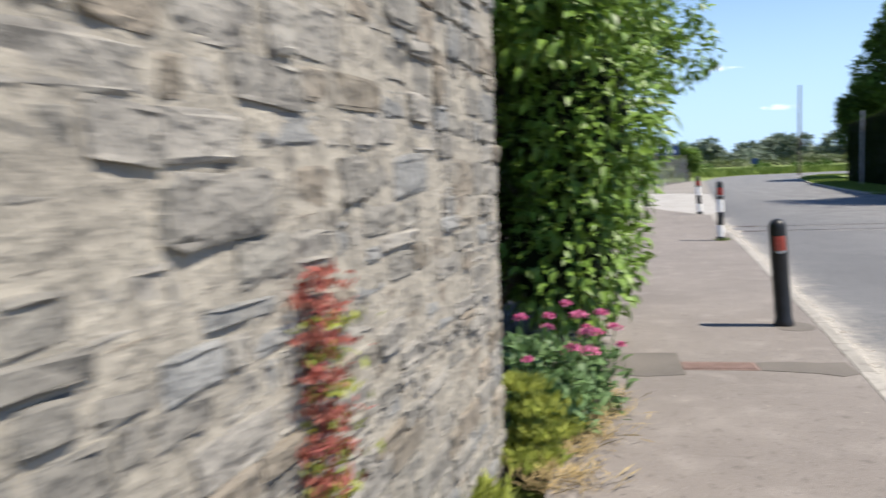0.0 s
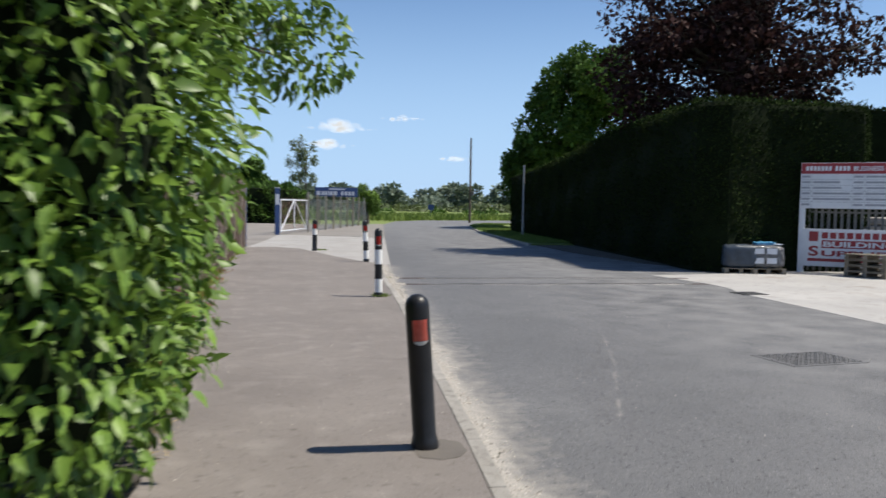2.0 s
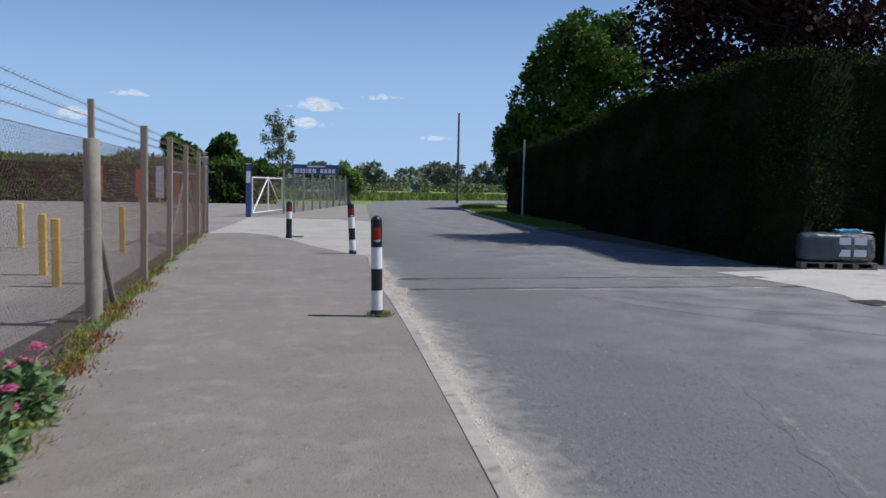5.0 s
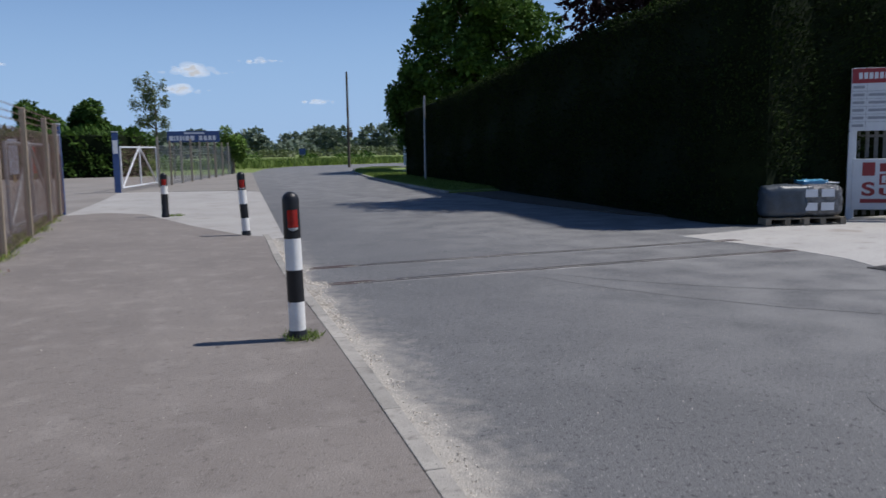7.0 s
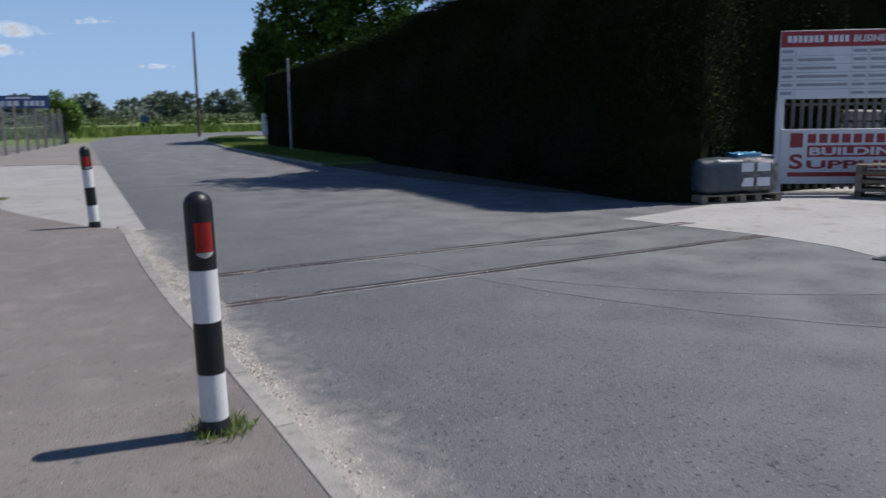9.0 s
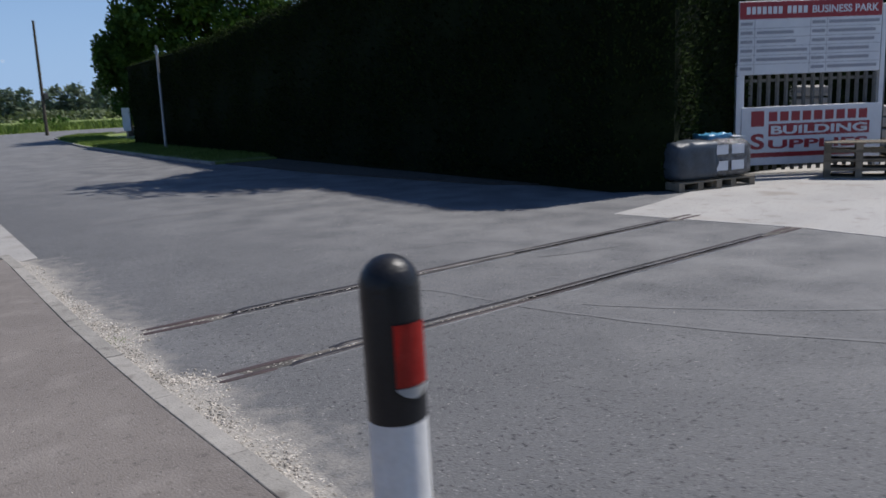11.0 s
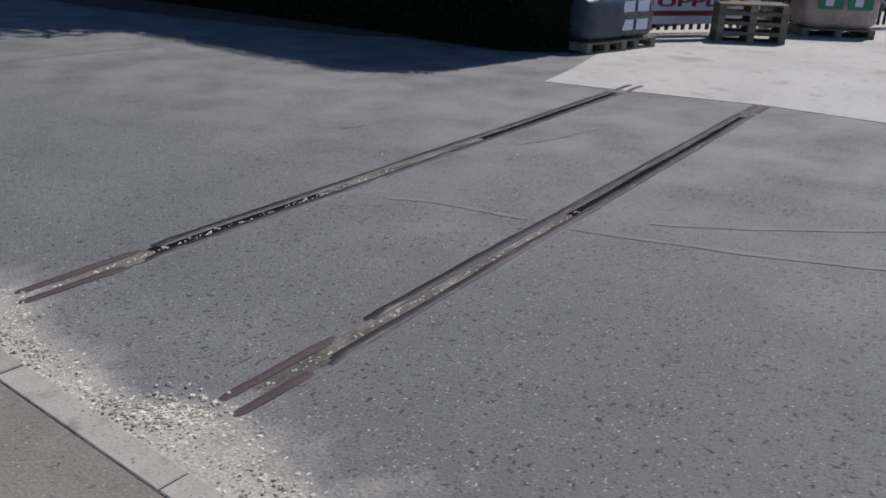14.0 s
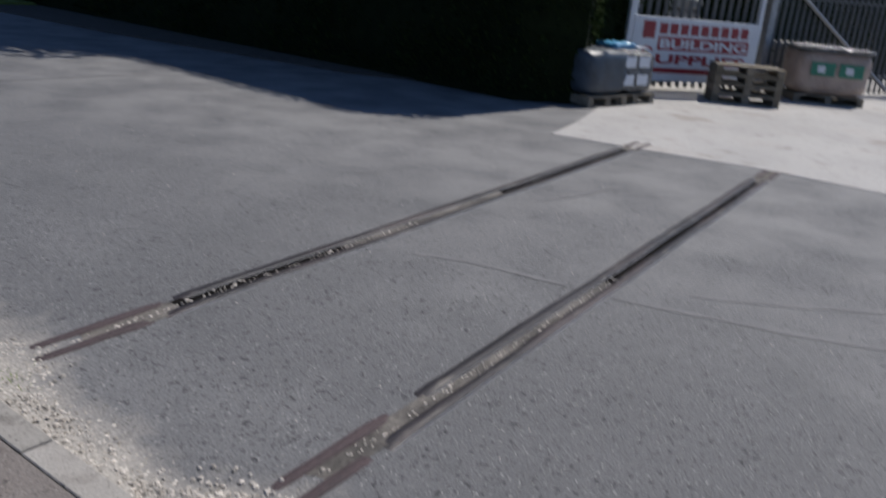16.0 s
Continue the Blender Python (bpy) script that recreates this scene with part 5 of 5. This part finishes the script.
# ---- road furniture and surface details ----
cover = thing("manhole_cover", pose(5.5, 11.75, ROAD_Z + 0.002, 0, 0, 8), "rectangular cast-iron manhole cover set in the road", "manhole cover")
part("frame", box(-0.48, -0.34, -0.03, 0.48, 0.34, 0.003), M_COVER, cover)
bm = bmesh.new()
for i in range(14):
    for j in range(9):
        a = -0.42 + i * 0.063
        b = -0.28 + j * 0.068
        add_box(bm, a, b, 0.003, a + 0.042, b + 0.02, 0.009) if (i + j) % 2 else add_box(bm, a + 0.01, b - 0.012, 0.003, a + 0.03, b + 0.034, 0.009)
part("tread_pattern", bm, M_COVER, cover)["kind"] = "stuff"
drain = thing("drain_grate", pose(8.6, 18.05, ROAD_Z + 0.008, 0, 0, 4), "dark iron drain grate at the edge of the concrete", "drain")
for y in (-0.24, 0.2):
    part("frame_bar", box(-0.26, y, -0.02, 0.26, y + 0.04, 0.008), M_IRON, drain)
for i in range(9):
    part("bar", box(-0.25 + i * 0.06, -0.2, -0.02, -0.225 + i * 0.06, 0.2, 0.006), M_IRON, drain)
part("sump", box(-0.26, -0.2, -0.05, 0.26, 0.2, -0.004), M_JOINTSHADE, drain)

slab("pavement_patch", [(-0.80, 7.66), (-0.18, 7.7), (-0.17, 7.02), (-0.45, 6.96), (-0.83, 7.02)], 0.004, 0.02, M_PATCH, "darker square asphalt repair in the pavement")
slab("pavement_stain", [(0.36, 7.40), (0.6, 7.43), (0.8, 7.40), (0.97, 7.43), (0.98, 7.1), (0.86, 7.02), (0.7, 7.1), (0.55, 7.13), (0.36, 7.16)], 0.004, 0.02, M_PATCH, "dark damp repair strip beside the grate")
slab("pavement_stain", [(0.78, 8.62), (0.9, 8.56), (1.02, 8.6), (1.09, 8.72), (1.08, 8.9), (0.98, 8.98), (0.86, 8.95), (0.76, 8.8)], 0.003, 0.02, M_PATCH, "dark stain round the foot of the leaning bollard")
grate = thing("pavement_grate", pose(0.085, 7.28, 0.004), "rusty red-brown slotted iron grate in the pavement", "drain")
part("frame", box(-0.26, -0.115, -0.02, 0.26, 0.115, 0.0), M_GRATE, grate)
for i in range(16):
    part("bar", box(-0.245 + i * 0.031, -0.095, 0.0, -0.228 + i * 0.031, 0.095, 0.007), M_GRATE, grate)

# rails: two heads a track, the flangeway's shade a flat dark strip between them
def rail_bed(x0, x1, y, w, mat, lab, lift=0.003):
    slab("crossing_bed", [(x0, y - w), (x1, y - w), (x1, y + w), (x0, y + w)], ROAD_Z + lift, 0.02, mat, lab)


rail_bed(2.1, 4.7, 19.893, 0.05, M_BED, "pale grit and pebbles packed between the rails")
rail_bed(4.7, 8.1, 19.905, 0.045, M_GROOVE, "flat near-black strip painting the shade in the flangeway")
rail_bed(8.1, 8.9, 19.92, 0.06, M_BED, "pale grit and pebbles packed between the rails")
rail_bed(2.1, 2.95, 21.20, 0.06, M_BED, "pale grit and pebbles packed between the rails")
rail_bed(2.95, 4.1, 21.215, 0.045, M_GROOVE, "flat near-black strip painting the shade in the flangeway")
rail_bed(4.1, 5.9, 21.225, 0.05, M_BED, "pale grit and pebbles packed between the rails")
rail_bed(5.9, 8.4, 21.235, 0.045, M_GROOVE, "flat near-black strip painting the shade in the flangeway")
rail_bed(8.4, 9.1, 21.235, 0.06, M_BED, "pale grit and pebbles packed between the rails")
HEAD = ((-1.0, -0.002), (-0.86, 0.006), (-0.66, 0.0105), (0.0, 0.012), (0.7, 0.0105), (0.95, 0.006), (1.0, -0.002))


def rail_strip(x0, x1, ya, yb, rusty, lab, half=0.027):
    """A worn rail head from (x0, ya) to (x1, yb) with rounded shoulders and a slightly uneven line."""
    r = thing("rail", pose(0, 0, 0), lab, "rail", "old railway rails")
    n = max(3, int((x1 - x0) / 0.12))
    verts, faces = [], []
    for i in range(n + 1):
        t = i / n
        x = x0 + (x1 - x0) * t
        w = half + 0.0025 * math.sin(x * 5.1) + 0.0015 * math.sin(x * 17)
        j = 0.002 * math.sin(x * 3.3 + ya)
        top = 1 + 0.12 * math.sin(x * 2.1 + ya)
        verts += [(x, ya + (yb - ya) * t + j + w * dy, ROAD_Z + (-0.002 if i in (0, n) else z * top if z > 0 else z)) for dy, z in HEAD]
    k = len(HEAD)
    for i in range(n):
        faces += [(i * k + q, (i + 1) * k + q, (i + 1) * k + q + 1, i * k + q + 1) for q in range(k - 1)]
    raw("rail_head", verts, faces, M_RUST if rusty else M_RAIL, r, smooth=True)
    # Highlight on the near shoulder, laid on as a pale strip.
    if not rusty:
        edge = [(x, y, z + 0.0006) for x, y, z in verts]
        strip = [(i * k + 0, (i + 1) * k + 0, (i + 1) * k + 1, i * k + 1) for i in range(n)]
        raw("edge_highlight", edge, strip, M_RAILGLINT, r, "pale strip painting the highlight along the rail's worn edge")


RUSTED, WORN = "rusty purple-brown end of an old rail set in the road", "worn dark steel rail set flush in the asphalt"
rail_strip(2.2, 2.85, 19.95, 19.95, True, RUSTED, 0.024)
rail_strip(2.99, 8.3, 19.948, 19.965, False, WORN, 0.034)
rail_strip(8.32, 8.82, 19.966, 19.968, True, RUSTED)
rail_strip(2.13, 2.62, 19.842, 19.84, True, RUSTED, 0.025)
rail_strip(2.64, 8.3, 19.84, 19.862, False, WORN, 0.031)
rail_strip(8.32, 8.85, 19.863, 19.866, True, RUSTED)
rail_strip(2.22, 2.95, 21.248, 21.265, True, RUSTED, 0.024)
rail_strip(2.97, 8.5, 21.265, 21.30, False, WORN, 0.032)
rail_strip(8.52, 9.02, 21.30, 21.30, True, RUSTED)
rail_strip(2.16, 2.8, 21.145, 21.15, True, RUSTED, 0.024)
rail_strip(2.82, 8.5, 21.15, 21.185, False, WORN)
rail_strip(8.52, 9.05, 21.185, 21.187, True, RUSTED)


def scatter(name, pts, lo, hi, mat, label, seed):
    """Loose stones: flat little lumps."""
    rng = np.random.default_rng(seed)
    V, F = [], []
    for x, y, z in pts:
        s = rng.uniform(lo, hi)
        a0 = rng.uniform(0, 6.28)
        b = len(V)
        k = 5
        for i in range(k):
            a = a0 + i * 6.283 / k
            q = s * rng.uniform(0.7, 1.2)
            V.append((x + q * math.cos(a), y + q * 0.8 * math.sin(a), z - 0.003))
        for i in range(k):
            a = a0 + i * 6.283 / k
            q = s * rng.uniform(0.35, 0.7)
            V.append((x + q * math.cos(a), y + q * 0.8 * math.sin(a), z + s * rng.uniform(0.18, 0.38)))
        for i in range(k):
            j = (i + 1) % k
            F.append((b + i, b + j, b + k + j, b + k + i))
        F.append(tuple(b + k + i for i in range(k)))
    ob = raw(name, V, F, mat)
    return tagged(ob, label, "gravel", "", "stuff")


# dusty gutter along the kerb, wider where the rails end
grit_out = []
verts, faces, dust = [], [], []
for i in range(230):
    y = 2 + i * 0.1
    w = 0.24 + 0.04 * math.sin(y * 2.7) + 0.03 * math.sin(y * 7.1)
    w += 0.13 * math.exp(-((y - 19.9) / 0.22) ** 2) + 0.10 * math.exp(-((y - 21.2) / 0.25) ** 2)
    k0 = along(KERB_LINE, y) + 0.1
    near = math.exp(-((y - 20.5) / 1.1) ** 4)
    grit_out.append((k0 + w, y))
    verts += [(k0, y, -0.05), (k0 + w * 0.5, y, -0.070 + 0.004 * math.sin(y * 9)), (k0 + w, y, ROAD_Z + 0.0045), (k0 + w + 0.35 - 0.24 * near, y, ROAD_Z + 0.003), (k0 + w + 0.8 - 0.5 * near, y, ROAD_Z + 0.002)]
    dust += [1.0, 0.75, 0.36, 0.0, -0.45]
for i in range(len(grit_out) - 1):
    for k in range(4):
        faces.append((i * 5 + k, i * 5 + k + 1, i * 5 + k + 6, i * 5 + k + 5))
gutter = tagged(raw("gutter_grit", verts, faces, M_GUTTER), "pale grit and dust banked along the kerb and fading into the road", "", "", "structure")
layer = gutter.data.attributes.new("dust", "FLOAT", "POINT")
layer.data.foreach_set("value", dust)


def marks(name, lines, mat, label, z=0.0028):
    """Thin worn marks on the road along given lines (points, half width), one flat sheet."""
    V, F = [], []
    for points, w in lines:
        b = len(V)
        for i, p in enumerate(points):
            d = (Vector(points[min(len(points) - 1, i + 1)]) - Vector(points[max(0, i - 1)])).normalized()
            k = w * (0.2 if i in (0, len(points) - 1) else 0.8 + 0.3 * math.sin(i * 2.6))
            V += [(p[0] - d.y * k, p[1] + d.x * k, ROAD_Z + z + b * 4e-6), (p[0] + d.y * k, p[1] - d.x * k, ROAD_Z + z + b * 4e-6)]
        F += [(b + 2 * i + 1, b + 2 * i + 3, b + 2 * i + 2, b + 2 * i) for i in range(len(points) - 1)]
    return tagged(raw(name, V, F, mat), label, "", "", "structure")


def bend(points, n=14):
    """The line again with more points, smoothed."""
    P = np.array(points, float)
    t = np.linspace(0, len(P) - 1, n)
    q = np.column_stack([np.interp(t, range(len(P)), P[:, k]) for k in (0, 1)])
    for _ in range(3):
        q[1:-1] = (q[:-2] + 2 * q[1:-1] + q[2:]) / 4
    return [tuple(v) for v in q]


marks("road_seam", [(bend([(3.4, 26.9), (4.4, 27.2), (5.3, 27.0), (6.3, 27.05), (7.4, 26.9)]), 0.018)], M_SCUFF, "dark seam across the asphalt")
marks("tyre_mark", [(bend([(4.3, 20.9), (4.43, 20.63), (4.47, 20.3), (4.5, 20.05)]), 0.026),
                    (bend([(4.5, 19.8), (4.65, 19.3), (4.76, 18.75), (5.0, 18.25), (5.2, 17.84), (5.6, 17.14), (5.95, 16.64), (7.0, 15.6)]), 0.026),
                    (bend([(4.85, 19.5), (5.01, 19.2), (5.25, 18.85), (5.65, 18.3), (6.29, 17.66), (6.95, 17.26), (8.0, 16.8)]), 0.024),
                    (bend([(5.48, 22.25), (5.58, 22.21), (5.7, 22.23)]), 0.025), (bend([(5.9, 20.95), (6.3, 20.8), (6.9, 20.7)]), 0.024)], M_SCUFF, "faint dark tyre marks curving across the road")
arc = [(4.5, 14.6), (3.9, 13.6), (3.55, 12.6), (3.29, 11.74), (2.95, 10.9), (2.57, 9.9), (2.3, 9.2)]
verts, faces, dust = [], [], []
for i, (x, y) in enumerate(bend(arc, 60)):
    w = 0.10 + 0.03 * math.sin(i * 0.9)
    edge = -0.45 if i < 8 or i > 52 else -0.2
    verts += [(x - w, y + 0.4 * w, ROAD_Z + 0.0025), (x, y, ROAD_Z + 0.0028), (x + w, y - 0.4 * w, ROAD_Z + 0.0025)]
    dust += [-0.4, edge + 0.38 + 0.08 * math.sin(i * 0.55), -0.4]
for i in range(59):
    for k in range(2):
        faces.append((i * 3 + k, i * 3 + k + 1, i * 3 + k + 4, i * 3 + k + 3))
scrape = tagged(raw("road_scrape", verts, faces, M_GUTTER), "pale worn tyre arc along the road", "", "", "structure")
scrape.data.attributes.new("dust", "FLOAT", "POINT").data.foreach_set("value", dust)
rng = np.random.default_rng(9)
pts = []
while len(pts) < 8000:
    y = rng.uniform(4, 24.6) if rng.random() < 0.45 else rng.uniform(17.5, 23)
    k0 = along(KERB_LINE, y) + 0.1
    x1 = float(np.interp(y, [p[1] for p in grit_out], [p[0] for p in grit_out]))
    t = rng.random()
    x = k0 + (x1 - k0) * t + rng.normal(0, 0.02)
    pts.append((x, y, -0.05 - 0.036 * min(1, max(0, t))))
scatter("gravel", pts, 0.003, 0.012, M_PEBBLE, "loose gravel along the kerb", 10)
pts = [(along(KERB_LINE, 19.9) + 0.25 + rng.normal(0, 0.075), 19.89 + rng.normal(0, 0.11), -0.075) for _ in range(1100)]
pts += [(along(KERB_LINE, 21.2) + 0.22 + rng.normal(0, 0.08), 21.2 + rng.normal(0, 0.11), -0.075) for _ in range(700)]
pts += [(rng.uniform(2.1, 4.8), rng.choice([19.893, 21.205]) + rng.normal(0, 0.013), ROAD_Z + 0.003) for _ in range(260)]
scatter("gravel", pts, 0.004, 0.014, M_PEBBLE, "loose gravel at the ends of the old rails", 12)
pts = [(rng.uniform(2.0, 9), rng.uniform(9, 26), ROAD_Z + 0.002) for _ in range(1600)] + [(rng.uniform(-0.8, 1.4), rng.uniform(4, 24), 0.002) for _ in range(500)]
scatter("grit", pts, 0.0015, 0.006, M_PEBBLE, "scattered grit on road and pavement", 13)

# kerb stones, one by one
kerb = tagged(new("kerb"), "", "", "", "structure")
bmk = box(0, 0.003, -0.2, 0.1, 0.912, 0.0, 0.004)
kerb_me = None
y = 19.643 - 0.89 * 19
prev = None
while y < 24.3:
    x0, x1 = along(KERB_LINE, y), along(KERB_LINE, y + 0.89)
    ang = math.degrees(math.atan2(-(x1 - x0), 0.89))
    if kerb_me is None:
        o = part("kerb_stone", bmk, M_KERB, kerb)
        kerb_me = o.data
    else:
        o = new("kerb_stone", kerb_me)
        o.parent = kerb
    o.matrix_basis = pose(x0 + 0.004, y, 0.001 + 0.0012 * math.sin(y * 5), 0, 0, ang) @ Matrix.Diagonal((1, 0.972, 1, 1))
    y += 0.89
slab("kerb_joint", [(along(KERB_LINE, y) + 0.0, y) for y in np.arange(3, 24.5, 0.5)] + [(along(KERB_LINE, y) + 0.012, y) for y in np.arange(24, 2.9, -0.5)], -0.006, 0.05, M_JOINTSHADE, "dark crack between kerb and pavement")

# verge kerb stones
vk = tagged(new("kerb"), "", "", "", "structure")
line = [(9.65, 36), (10.35, 44.5), (11.2, 52), (12.7, 61.5), (13.9, 66.5)]
y = 36.2
while y < 66:
    x0, x1 = along(line, y), along(line, y + 0.93)
    o = new("kerb_stone", kerb_me)
    o.parent = vk
    o.matrix_basis = pose(x0 - 0.06, y, -0.01, 0, 0, math.degrees(math.atan2(-(x1 - x0), 0.93)))
    y += 0.93

# wall stones: the stretch that is passed closest, stone by stone, the rest joined
stone_meshes = []
rs = random.Random(12)
for v in range(14):
    bm = bmesh.new()
    cut = rs.uniform(0.36, 0.45)
    shape = [(0.5, 0), (0.5, cut), (cut + 0.02, 0.5), (0, 0.5), (-cut, 0.5), (-0.5, cut), (-0.5, 0), (-0.5, -cut), (-cut, -0.5), (0, -0.5), (cut, -0.5), (0.5, -cut)]
    shape = [(p[0] + rs.uniform(-0.035, 0.02) * (abs(p[0]) > 0.3), p[1] + rs.uniform(-0.07, 0.03) * (abs(p[1]) > 0.3)) for p in shape]
    n = len(shape)
    rings = []
    for depth, k in ((-0.09, 1.0), (-0.006, 1.0), (0.008, 0.96), (0.013, 0.74)):
        rings.append([bm.verts.new((depth + rs.uniform(-0.005, 0.007) * (depth > 0), p[0] * k, p[1] * k)) for p in shape])
    for a, b in zip(rings, rings[1:]):
        for i in range(n):
            j = (i + 1) % n
            bm.faces.new((a[i], a[j], b[j], b[i]))
    f = bm.faces.new(rings[-1])
    bmesh.ops.recalc_face_normals(bm, faces=bm.faces)
    me = bpy.data.meshes.new("stone")
    bm.to_mesh(me)
    bm.free()
    me.materials.append((M_STONE, M_STONE, M_STONE_B, M_STONE, M_STONE_C)[v % 5])
    stone_meshes.append(me)
VJ, FJ = [], []
z, count = -0.05, 0
while z < 2.9:
    h = rs.choice((0.055, 0.065, 0.075, 0.09, 0.10, 0.12, 0.15))
    y = 0.0
    while y > -9:
        ln = min(0.55, max(0.09, rs.gauss(0.22, 0.11))) * (1.0 if h < 0.13 else 1.1)
        split = h > 0.15 and rs.random() < 0.35
        for zz, hh in (((z, h * 0.48), (z + h * 0.5, h * 0.5)) if split else ((z, h),)):
            wob = 0.026 * math.sin(y * 1.9 + z * 3) + rs.uniform(-0.008, 0.008)
            gap = rs.uniform(0.0, 0.02)
            m = Matrix.Translation((-0.019 + rs.uniform(-0.014, 0.010), y - ln / 2, zz + hh / 2 + wob)) @ Matrix.Rotation(rs.gauss(0, 0.022), 4, "X") @ Matrix.Diagonal((rs.uniform(0.6, 1.3), ln - gap, hh - gap, 1))
            me = rs.choice(stone_meshes)
            if y > -2.9 and zz < 2.3 and count < 420:
                o = new("stone", me)
                o.parent = wall
                o.matrix_basis = m
                count += 1
            else:
                b = len(VJ)
                VJ += [tuple(m @ v.co) for v in me.vertices]
                FJ += [tuple(b + i for i in p.vertices) for p in me.polygons]
        y -= ln
    z += h
rest = raw("stonework", VJ, FJ, M_STONE, wall)
rest["kind"] = "stuff"

# an added near-black upright standing for the dark edge at the wall's end
end_strip = thing("wall_end_strip", wall_m @ pose(-0.1, 0.05, -0.05), "added near-black upright standing for the dark edge of the wall's end", "post")
part("shaft", box(-0.06, -0.05, 0, 0.06, 0.05, 2.8, 0.01), M_DARKPOST, end_strip)
